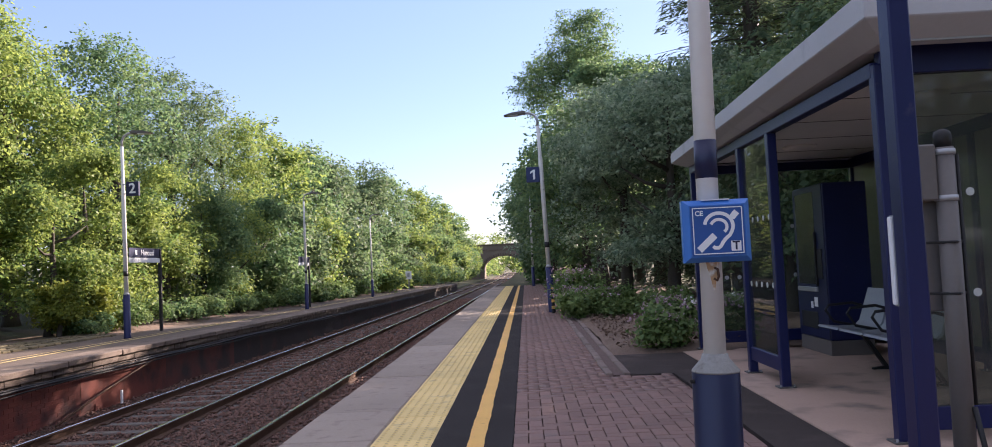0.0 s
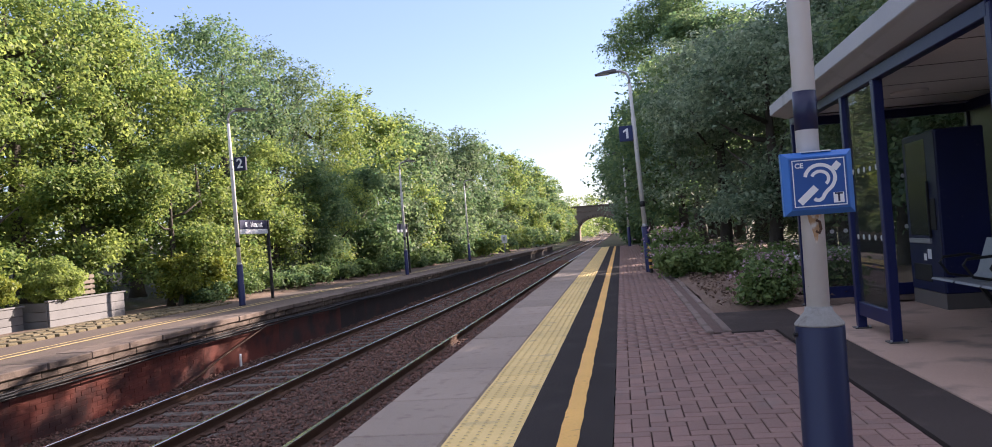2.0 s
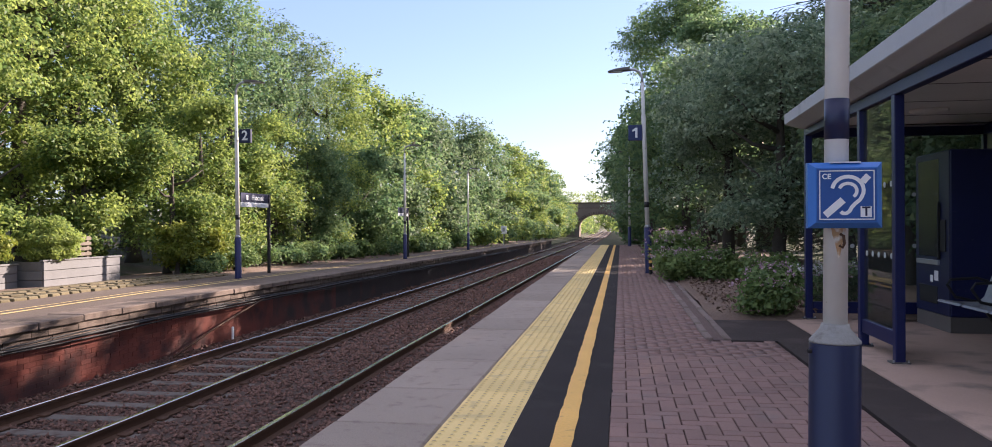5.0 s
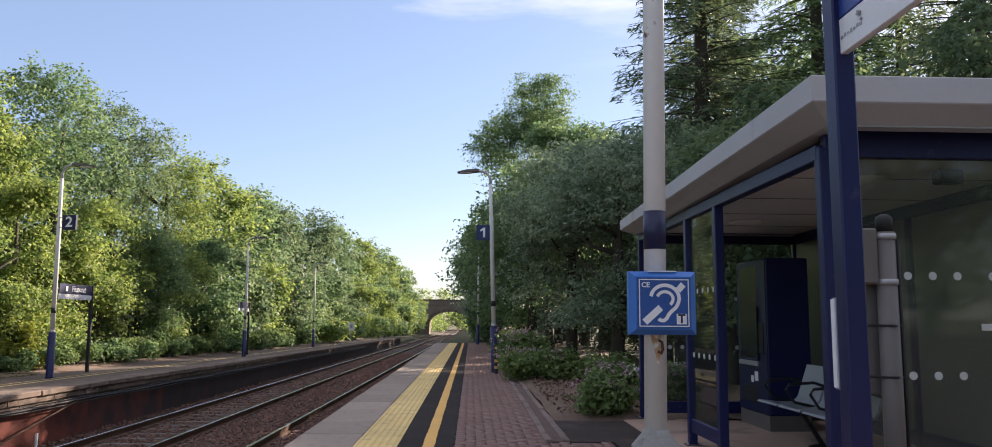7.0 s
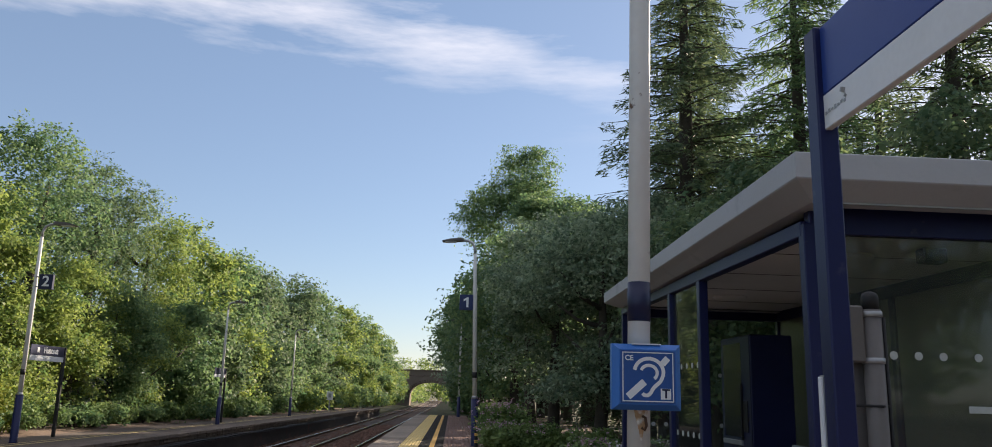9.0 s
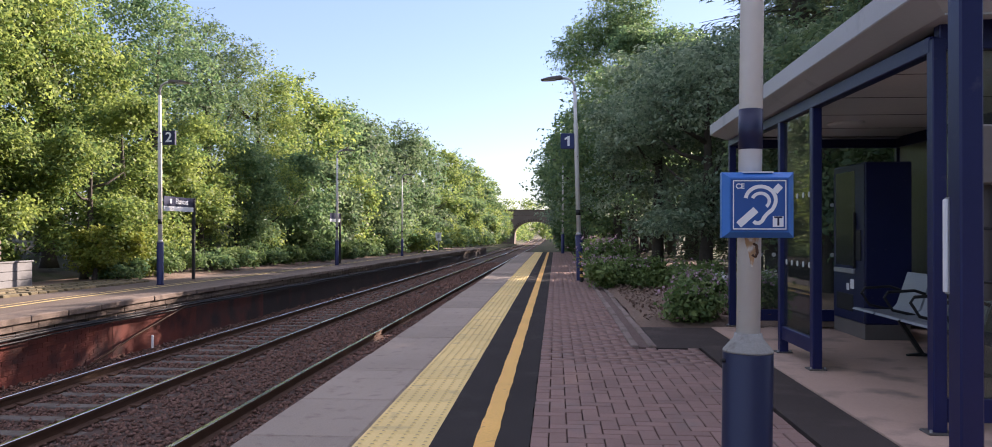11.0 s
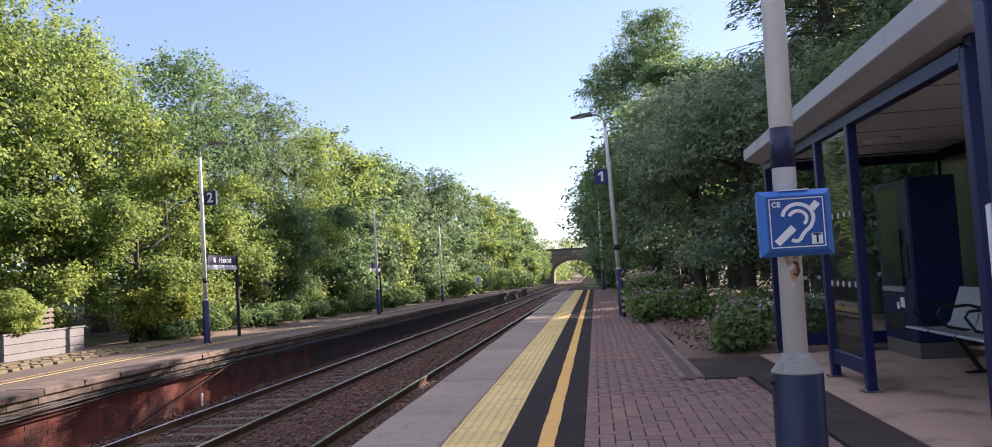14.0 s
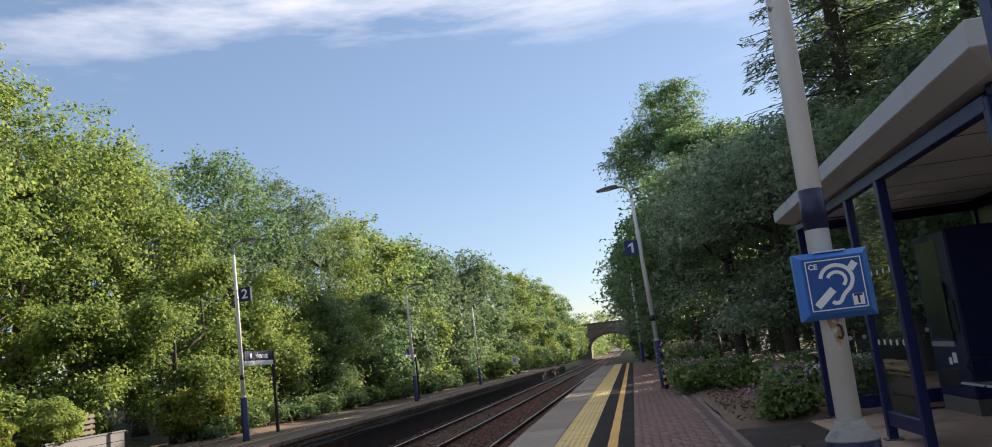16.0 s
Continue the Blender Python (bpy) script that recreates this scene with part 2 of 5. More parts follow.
TARP2 = mat("worn_platform_top", (0.105, 0.078, 0.064), 0.9, fine=(70, 0.25), coarse=(1.2, 0.22), bump=(90, 0.3), spot=((0.11, 0.085, 0.065), 2, 0.5, 0.7))
PLANTER = mat("grey_planter_wood", (0.15, 0.148, 0.148), 0.75, fine=(40, 0.15), coarse=(3, 0.2), bump=(60, 0.2), rnd=0.1)
DARK = mat("black_plastic", (0.012, 0.012, 0.013), 0.6, fine=(50, 0.1), coarse=(4, 0.2), bump=(100, 0.05))
SEAT = mat("perforated_seat_steel", (0.27, 0.29, 0.32), 0.45, 0.0, fine=(120, 0.15), coarse=(5, 0.1), bump=(300, 0.1))
BARK = mat("bark", (0.062, 0.051, 0.04), 0.9, fine=(30, 0.35), coarse=(3, 0.3), bump=(25, 0.8))
EARTH = mat("earth_and_grass", (0.055, 0.06, 0.025), 0.95, fine=(14, 0.4), coarse=(0.5, 0.4), bump=(20, 0.8), spot=((0.09, 0.07, 0.045), 0.8, 0.5, 0.65))
BRIDGE = mat("bridge_stone", (0.19, 0.15, 0.12), 0.9, fine=(8, 0.2), coarse=(0.5, 0.25), bump=(10, 0.5), rnd=0.2)
HOUSE_BRICK = mat("house_brick", (0.30, 0.15, 0.10), 0.9, fine=(40, 0.2), coarse=(1, 0.2), bump=(40, 0.3), rnd=0.2)
SLATE = mat("roof_slate", (0.14, 0.125, 0.125), 0.8, fine=(20, 0.2), coarse=(1, 0.2), bump=(30, 0.3), rnd=0.2)
MAROON = mat("maroon_board", (0.11, 0.022, 0.034), 0.5, bump=(100, 0.03))
MOSSY = mat("mossy_stone", (0.13, 0.105, 0.06), 0.95, fine=(40, 0.3), coarse=(4, 0.3), bump=(40, 0.5), rnd=0.25)
POST_WOOD = mat("weathered_timber", (0.17, 0.14, 0.11), 0.85, fine=(40, 0.25), coarse=(3, 0.2), bump=(50, 0.3), rnd=0.1)
GLASS = glass_mat("shelter_glass", (0.86, 0.89, 0.86), 0.02, 0.02)
BLACKISH_BRICK = mat("blackish_brick", (0.04, 0.029, 0.027), 0.9, fine=(60, 0.2), coarse=(1.3, 0.3), bump=(80, 0.3), rnd=0.12, spot=((0.075, 0.032, 0.027), 1.5, 0.56, 0.7))
BACK_GLASS = mat("tinted_back_pane", (0.19, 0.20, 0.175), 0.22, fine=(20, 0.1), coarse=(1, 0.2), bump=(0.1, 0), spec=0.5)
GLASS_OLD = glass_mat("scratched_glass", (0.68, 0.71, 0.66), 0.04, 0.045, 1.45)
MACHINE_GLASS = mat("machine_window", (0.016, 0.018, 0.022), 0.16, fine=(20, 0.1), coarse=(3, 0.2), bump=(0.1, 0), spec=0.22)
DOT = mat("frosted_dot", (0.42, 0.44, 0.42), 0.6, bump=(100, 0.02))
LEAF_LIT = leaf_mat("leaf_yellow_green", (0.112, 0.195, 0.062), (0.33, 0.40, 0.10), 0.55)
LEAF_MID = leaf_mat("leaf_mid_green", (0.092, 0.18, 0.083), (0.215, 0.305, 0.125), 0.55)
LEAF_DEEP = leaf_mat("leaf_deep_green", (0.084, 0.15, 0.078), (0.185, 0.25, 0.115), 0.52)
LEAF_COOL = leaf_mat("leaf_hawthorn", (0.12, 0.20, 0.12), (0.37, 0.46, 0.30), 0.58, 0.4, 0.5)
EDGING = mat("worn_edging", (0.20, 0.15, 0.13), 0.9, fine=(60, 0.2), coarse=(2, 0.25), bump=(90, 0.3), rnd=0.15, spot=((0.1, 0.08, 0.06), 4, 0.5, 0.7))
LEAF_FIR = leaf_mat("needle_green", (0.085, 0.135, 0.08), (0.18, 0.235, 0.11), 0.45)
LEAF_GOLD = leaf_mat("leaf_gold", (0.14, 0.19, 0.03), (0.31, 0.32, 0.05), 0.4)
LEAF_BUSH = leaf_mat("leaf_low_shrub", (0.10, 0.175, 0.06), (0.21, 0.29, 0.095), 0.42)
PINK = leaf_mat("petal_pink", (0.40, 0.25, 0.31), (0.55, 0.40, 0.46), 0.3)
PALE = leaf_mat("petal_white", (0.6, 0.58, 0.58), (0.75, 0.74, 0.74), 0.3)
CAST = mat("dull_cast_collar", (0.27, 0.265, 0.25), 0.75, fine=(80, 0.2), coarse=(6, 0.2), bump=(90, 0.2), spot=((0.2, 0.185, 0.17), 22, 0.58, 0.7))
DULL_STEEL = mat("dull_stained_steel", (0.10, 0.095, 0.09), 0.6, 0.4, fine=(80, 0.2), coarse=(6, 0.25), bump=(90, 0.1), spot=((0.2, 0.19, 0.18), 20, 0.55, 0.7))


# ---- building helpers ----
def box(bm, x0, x1, y0, y1, z0, z1, bev=0.0):
    m = Matrix.Translation(((x0 + x1) / 2, (y0 + y1) / 2, (z0 + z1) / 2)) @ Matrix.Diagonal((x1 - x0, y1 - y0, z1 - z0, 1))
    vs = bmesh.ops.create_cube(bm, size=1, matrix=m)["verts"]
    if bev:
        es = list({e for v in vs for e in v.link_edges})
        bmesh.ops.bevel(bm, geom=es, offset=bev, segments=1, affect="EDGES", profile=0.5)
    return bm


def one(*a, **k):
    return box(bmesh.new(), *a, **k)


def tube(bm, pts, radii, n=12, caps=True):
    """A round bar along pts; radii is one number or one for each point."""
    pts = [Vector(q) for q in pts]
    if isinstance(radii, (int, float)):
        radii = [radii] * len(pts)
    rings = []
    side = None
    for i, q in enumerate(pts):
        d = (pts[min(i + 1, len(pts) - 1)] - pts[max(i - 1, 0)]).normalized()
        if side is None:
            side = d.orthogonal().normalized()
        side = (side - d * side.dot(d)).normalized()
        up = d.cross(side)
        rings.append([bm.verts.new(q + radii[i] * (math.cos(a) * side + math.sin(a) * up)) for a in (2 * math.pi * j / n for j in range(n))])
    for a, b in zip(rings, rings[1:]):
        for j in range(n):
            bm.faces.new((a[j], a[(j + 1) % n], b[(j + 1) % n], b[j]))
    if caps:
        bm.faces.new(rings[0][::-1])
        bm.faces.new(rings[-1])
    return bm


def prism(bm, pts, y0, y1, axis="y"):
    """A closed outline in (x, z) drawn out from y0 to y1; axis 'x': outline in (y, z) drawn out along x; 'z': outline in (x, y)."""
    def put(a, b, c):
        return {"y": (a, c, b), "x": (c, a, b), "z": (a, b, c)}[axis]
    lo, hi = ([bm.verts.new(put(a, b, c)) for a, b in pts] for c in (y0, y1))
    bm.faces.new(lo)
    bm.faces.new(hi[::-1])
    for i in range(len(pts)):
        j = (i + 1) % len(pts)
        bm.faces.new((lo[j], lo[i], hi[i], hi[j]))
    bmesh.ops.recalc_face_normals(bm, faces=bm.faces[:])
    return bm


def finish(bm, name, material, smooth=False):
    me = bpy.data.meshes.new(name)
    bm.to_mesh(me)
    bm.free()
    me.materials.append(material)
    if smooth:
        for f in me.polygons:
            f.use_smooth = True
    return me


def part(name, bm, material, parent=None, label="", smooth=False):
    ob = new(name, finish(bm, name, material, smooth))
    ob.parent = parent
    if label:
        tagged(ob, label)
    return ob


def thing(name, place=(0, 0, 0), label="", category="", group="", kind="", turn=0):
    ob = new(name)
    ob.matrix_basis = pose(*place, 0, 0, turn)
    return tagged(ob, label, category, group, kind)


def piece(name, mesh, parent, place, turn=0, scale=(1, 1, 1), rx=0, ry=0):
    ob = new(name, mesh)
    ob.parent = parent
    ob.matrix_basis = pose(*place, rx, ry, turn) @ Matrix.Diagonal((*scale, 1))
    return ob


def writing(name, body, size, material, parent, m, depth=0.002, bold=0.028):
    cu = bpy.data.curves.new(name, "FONT")
    cu.offset = bold * size
    cu.body, cu.size, cu.extrude, cu.align_x, cu.align_y = body, size, depth, "CENTER", "CENTER"
    tmp = new("tmp_text", cu)
    bpy.context.view_layer.update()
    me = bpy.data.meshes.new_from_object(tmp.evaluated_get(bpy.context.evaluated_depsgraph_get()))
    bpy.data.objects.remove(tmp)
    me.materials.clear()
    me.materials.append(material)
    ob = new(name, me)
    ob.parent, ob.matrix_basis = parent, m
    return ob


def quads_mesh(name, v, material):
    """A mesh of separate four-cornered leaves from an array (n, 4, 3)."""
    n = len(v)
    me = bpy.data.meshes.new(name)
    me.vertices.add(4 * n)
    me.vertices.foreach_set("co", v.astype(np.float32).ravel())
    me.loops.add(4 * n)
    me.loops.foreach_set("vertex_index", np.arange(4 * n, dtype=np.int32))
    me.polygons.add(n)
    me.polygons.foreach_set("loop_start", np.arange(0, 4 * n, 4, dtype=np.int32))
    me.update(calc_edges=True)
    me.materials.append(material)
    return me


def unit(a):
    return a / np.maximum(np.linalg.norm(a, axis=1, keepdims=True), 1e-6)


def leaf_quads(rng, p, nrm, size, wide=0.6, loose=0.8, along=None):
    n = len(p)
    face = unit(nrm + loose * rng.normal(size=(n, 3)))
    a = unit(np.cross(face, rng.normal(size=(n, 3)))) if along is None else unit(along + 0.35 * rng.normal(size=(n, 3)))
    b = unit(np.cross(face, a))
    ln = (size * rng.uniform(0.65, 1.35, n))[:, None]
    fold = 0.18 * ln * face
    return np.stack([p - 0.5 * ln * a, p + 0.5 * wide * ln * b + fold, p + 0.5 * ln * a, p - 0.5 * wide * ln * b + fold], 1)


def crown(rng, lobes, clumps, per, leaf, sigma=0.22, wide=0.6, droop=0.0, under=-0.4):
    """Leaves in clumps over the skins of overlapping lobes. lobes: rows x, y, z, rx, rz."""
    lobes = np.array(lobes)
    w = lobes[:, 3] ** 2
    pick = rng.choice(len(lobes), clumps, p=w / w.sum())
    d = unit(rng.normal(size=(clumps, 3)))
    d[:, 2] = np.where(d[:, 2] < under, -d[:, 2], d[:, 2])
    rad = rng.uniform(0.45, 1.0, clumps)[:, None] + np.maximum(0, rng.normal(0, 0.05, clumps))[:, None]
    lob = lobes[pick]
    c = lob[:, :3] + d * rad * lob[:, [3, 3, 4]]
    p = np.repeat(c, per, 0)
    k = np.repeat(np.clip(rng.lognormal(-0.15, 0.4, clumps), 0.35, 1.5), per)[:, None] * sigma
    off = np.clip(rng.normal(size=p.shape), -1.35, 1.35) * k
    # each spray runs out along its own twig
    twig = unit(d + 0.9 * rng.normal(size=d.shape) + np.array([0, 0, 0.25 - droop]))
    off = off * np.array([1, 1, 0.62]) + np.repeat(twig, per, 0) * (rng.uniform(-0.6, 1.0, len(p))[:, None] * k)
    off[:, 2] -= droop * np.abs(off[:, 2]) * 0.6
    nrm = np.repeat(d, per, 0) + np.array([0, 0, 0.85])
    return leaf_quads(rng, p + off, nrm, leaf, wide, 0.95)


def trunk_bm(rng, h, r, limbs, reach, lean=0.05):
    bm = bmesh.new()
    top = Vector((rng.normal() * lean * h, rng.normal() * lean * h, h))
    pts = [Vector((0, 0, -0.15)), Vector((0, 0, 0.1)), top * 0.35 + Vector((rng.normal() * .05, rng.normal() * .05, 0)), top * 0.7, top]
    tube(bm, pts, [r * 1.4, r * 1.1, r * 0.85, r * 0.55, r * 0.12], 9)
    trunk = [bm]
    for i in range(limbs):
        bm = bmesh.new()
        trunk.append(bm)
        f = rng.uniform(0.25, 0.85)
        a = rng.uniform(0, 2 * math.pi)
        s = top * f
        e = s + Vector((math.cos(a) * reach, math.sin(a) * reach, reach * rng.uniform(0.3, 0.9))) * rng.uniform(0.6, 1)
        tube(bm, [s, s.lerp(e, 0.5) + Vector((0, 0, -0.1 * reach)), e], [r * 0.42, r * 0.28, r * 0.06], 6)
    return trunk


def tree(seed, name, place, h, spread, lo, leafmat, leaf=0.13, clumps=260, per=36, sigma=0.24, lobes=16, label="", droop=0.0, group="", wide=0.6, category="tree", under=-0.4, big=1.0, dome=0):
    """A broad-leaved tree or shrub: trunk with limbs, and a crown of leaf clumps from lo to h."""
    rng = np.random.default_rng(seed)
    t = thing(name, place, label, category, group)
    zc, hz = (lo + h) / 2, (h - lo) / 2
    rows = []
    for i in range(lobes):
        u = rng.uniform(-0.95, 0.92)
        rr = spread * 0.72 * math.sqrt(max(0.05, 1 - u * u)) * math.sqrt(rng.uniform(0.15, 1))
        a = rng.uniform(0, 2 * math.pi)
        r = spread * rng.uniform(0.26, 0.44) * big
        rows.append((rr * math.cos(a), rr * math.sin(a), zc + u * (hz - r * 0.6), r, r * rng.uniform(0.75, 1.0)))
    rows += [(0.0, 0.0, zc + 0.08 * hz, spread * 0.84, hz * 0.86)] * dome
    for i, b_ in enumerate(trunk_bm(rng, h * 0.8, 0.02 * h + 0.03, 7 if h > 3 else 3, spread * 0.6)):
        part("limb" if i else "trunk", b_, BARK, t, smooth=True)
    v = crown(rng, rows, clumps, per, leaf, sigma, wide, droop, under)
    v[:, :, 2] = np.maximum(v[:, :, 2], 0.02)
    ob = new("crown", quads_mesh("crown", v, leafmat))
    ob.parent = t
    return t


def conifer(seed, name, place, h, spread, label, leafmat=None, base=0.8, dense=78):
    """A spruce: straight trunk, whorls of drooping boughs with needle sprays."""
    rng = np.random.default_rng(seed)
    t = thing(name, place, label, "tree")
    bm = bmesh.new()
    tube(bm, [(0, 0, -0.1), (0, 0, h * 0.5), (0, 0, h)], [0.018 * h, 0.011 * h, 0.01], 9)
    part("trunk", bm, BARK, t, smooth=True)
    bm = bmesh.new()
    pos, nrm, along = [], [], []
    z = base
    while z < h - 0.2:
        for j in range(rng.integers(7, 11)):
            a = rng.uniform(0, 2 * math.pi)
            ln = spread * (1 - z / h) ** 0.75 * rng.uniform(0.6, 1.1) + 0.15
            d = np.array([math.cos(a), math.sin(a), 0.0])
            s = np.linspace(0.12, 1, 7)
            path = np.array([0, 0, z]) + d * (s * ln)[:, None] + np.array([0, 0, 1.0]) * ((0.18 * s - 0.5 * s * s + 0.22 * s ** 3) * ln)[:, None]
            tube(bm, [tuple(q) for q in path[::3]], [0.022, 0.014, 0.005], 4, False)
            k = max(8, int(dense * ln / 1.6))
            u = rng.uniform(0.1, 1, k) ** 0.75
            q = np.stack([np.interp(u, s, path[:, i]) for i in range(3)], 1)
            sd = np.array([-d[1], d[0], 0.0])
            w = rng.normal(size=k) * 0.19 * ln * (1.05 - u) + rng.normal(size=k) * 0.05
            q = q + sd * w[:, None] + np.array([0, 0, -1.0]) * (np.abs(w) * 0.55 + rng.uniform(0, 0.26, k))[:, None]
            pos.append(q)
            nrm.append(np.tile([0, 0, 1.0], (k, 1)) + 0.3 * d)
            along.append(np.tile(d + np.array([0, 0, -0.35]), (k, 1)) + sd * np.sign(w)[:, None] * 0.9)
        z += rng.uniform(0.24, 0.38)
    tagged(part("branchwork", bm, BARK, t), kind="stuff")
    v = leaf_quads(rng, np.concatenate(pos), np.concatenate(nrm), 0.24, 0.16, 0.6, np.concatenate(along))
    ob = new("needles", quads_mesh("needles", v, leafmat or LEAF_FIR))
    ob.parent = t
    return t


def fall(y):
    """The line falls gently away from the shelter."""
    return -0.006 * min(max(0.0, y - 12.0), 170.0)


def boxes_mesh(name, centre, half, material, jitter=0.0, seed=1):
    """Many small blocks in one mesh, each with its six faces."""
    rng = np.random.default_rng(seed)
    n = len(centre)
    corner = np.array([[x, y, z] for x in (-1, 1) for y in (-1, 1) for z in (-1, 1)], float)
    v = centre[:, None, :] + corner[None] * half[:, None, :]
    if jitter:
        v = v + rng.uniform(-jitter, jitter, (n, 1, 3)) + 0.3 * rng.uniform(-jitter, jitter, v.shape)
    f = np.array([[0, 1, 3, 2], [4, 6, 7, 5], [0, 4, 5, 1], [2, 3, 7, 6], [0, 2, 6, 4], [1, 5, 7, 3]])
    idx = (np.arange(n)[:, None, None] * 8 + f[None]).reshape(-1)
    me = bpy.data.meshes.new(name)
    me.vertices.add(8 * n)
    me.vertices.foreach_set("co", v.astype(np.float32).ravel())
    me.loops.add(len(idx))
    me.loops.foreach_set("vertex_index", idx.astype(np.int32))
    me.polygons.add(len(idx) // 4)
    me.polygons.foreach_set("loop_start", np.arange(0, len(idx), 4, dtype=np.int32))
    me.update(calc_edges=True)
    me.materials.append(material)
    return me


def stones_mesh(name, centre, size, material, seed=2):
    """Many small angular stones in one mesh."""
    rng = np.random.default_rng(seed)
    n = len(centre)
    o = np.array([[1, 0, 0], [0, 1, 0], [-1, 0, 0], [0, -1, 0], [0, 0, 1], [0, 0, -1]], float)
    v = o[None] * rng.uniform(0.5, 1.2, (n, 6, 1)) + rng.normal(size=(n, 6, 3)) * 0.25
    a = rng.uniform(0, 2 * np.pi, n)
    c, s = np.cos(a), np.sin(a)
    x, y = v[..., 0] * c[:, None] - v[..., 1] * s[:, None], v[..., 0] * s[:, None] + v[..., 1] * c[:, None]
    v = np.stack([x, y, v[..., 2] * 0.8], -1) * size[:, None, None] + centre[:, None]
    f = np.array([[0, 1, 4], [1, 2, 4], [2, 3, 4], [3, 0, 4], [1, 0, 5], [2, 1, 5], [3, 2, 5], [0, 3, 5]])
    idx = (np.arange(n)[:, None, None] * 6 + f[None]).reshape(-1)
    me = bpy.data.meshes.new(name)
    me.vertices.add(6 * n)
    me.vertices.foreach_set("co", v.astype(np.float32).ravel())
    me.loops.add(len(idx))
    me.loops.foreach_set("vertex_index", idx.astype(np.int32))
    me.polygons.add(len(idx) // 3)
    me.polygons.foreach_set("loop_start", np.arange(0, len(idx), 3, dtype=np.int32))
    me.update(calc_edges=True)
    me.materials.append(material)
    return me


def loft(name, prof, ys, material, drop=fall):
    """A sheet with the cross profile prof (x, z) carried along the line at each of ys."""
    bm = bmesh.new()
    rows = [[bm.verts.new((x, y, z + drop(y))) for x, z in prof] for y in ys]
    for a, b in zip(rows, rows[1:]):
        for i in range(len(prof) - 1):
            bm.faces.new((a[i], a[i + 1], b[i + 1], b[i]))
    bmesh.ops.recalc_face_normals(bm, faces=bm.faces[:])
    return part(name, bm, material)


# ---- ground and track ----
YS = [-400, -60, -20, 0, 12, 30, 60, 100, 140, 182, 260, 400, 900, 2500]
ground = loft("ground", [(-2500, 6), (-400, 5), (-60, 3.5), (-26, 1.6), (-15, -0.35), (-12.5, -0.75), (-8.2, -0.95), (-8.15, -1.5), (-1.75, -1.5), (-1.7, -0.12), (4.6, -0.12), (8, 0.1), (20, 0.4), (60, 1.5), (400, 4), (2500, 6)], YS, EARTH)
tagged(ground, "grassy earth banks and cutting either side of the line", "ground", kind="structure")

RAILS = (-6.87, -5.37, -3.70, -2.20)
RAIL_Z = -1.0
bed = loft("ballast_bed", [(-8.2, -1.17), (-7.3, -1.2), (-6.9, -1.165), (-5.3, -1.165), (-4.9, -1.12), (-4.2, -1.10), (-3.6, -1.15), (-2.2, -1.15), (-1.72, -1.2)], [-30] + list(range(0, 60, 2)) + [80, 120, 182, 300], BED)
tagged(bed, "dark brown stone ballast under the rails", "ballast", kind="structure")

rng = np.random.default_rng(5)


def ballast(y0, y1, per_m2, size):
    n = int((y1 - y0) * 6.2 * per_m2)
    x, y = rng.uniform(-8.1, -1.85, n), rng.uniform(y0, y1, n)
    z = np.interp(x, [-8.2, -7.3, -6.9, -5.3, -4.9, -4.2, -3.6, -2.2, -1.7], [-1.17, -1.2, -1.165, -1.165, -1.12, -1.10, -1.15, -1.15, -1.2])
    z = z + np.array([fall(q) for q in y]) + rng.uniform(-0.012, 0.02, n)
    on = (np.abs((y / 0.68) % 1 - 0.5) < 0.17) & (x < -4.9) & (x > -7.4)
    keep = ~(on & (rng.uniform(size=n) < 0.93))
    for r in RAILS:
        keep &= np.abs(x - r) > 0.07
    return np.stack([x, y, z], 1)[keep], (size * rng.uniform(0.6, 1.5, n))[keep]


b1, s1 = ballast(4.5, 13, 340, 0.029)
b2, s2 = ballast(13, 26, 170, 0.04)
b3, s3 = ballast(26, 60, 50, 0.065)
tagged(new("ballast", stones_mesh("ballast", np.concatenate([b1, b2, b3]), np.concatenate([s1, s2, s3]), BALLAST)), "loose angular brown ballast stones between the rails", "ballast", kind="stuff")

for k, rx_ in enumerate(RAILS):
    rail = thing("rail", (rx_, 0, RAIL_Z), "worn steel running rail with a polished head", "rail", "running rails")
    prof = [(-0.07, -0.15), (0.07, -0.15), (0.07, -0.138), (0.012, -0.118), (0.012, -0.045), (0.034, -0.035), (0.034, -0.004), (-0.034, -0.004), (-0.034, -0.035), (-0.012, -0.045), (-0.012, -0.118), (-0.07, -0.138)]
    for nm, pr, mt in (("web", prof, RUST), ("head", [(-0.027, -0.004), (0.027, -0.004), (0.022, 0.002), (-0.022, 0.002)], RAIL_TOP)):
        bm = bmesh.new()
        ends = [[bm.verts.new((a, y, b + fall(y))) for a, b in pr] for y in (-25, 12, 182, 300)]
        for p, q in zip(ends, ends[1:]):
            for i in range(len(pr)):
                j = (i + 1) % len(pr)
                bm.faces.new((p[i], p[j], q[j], q[i]))
        bmesh.ops.recalc_face_normals(bm, faces=bm.faces[:])
        part(nm, bm, mt, rail, "bright polished running surface" if nm == "head" else "")

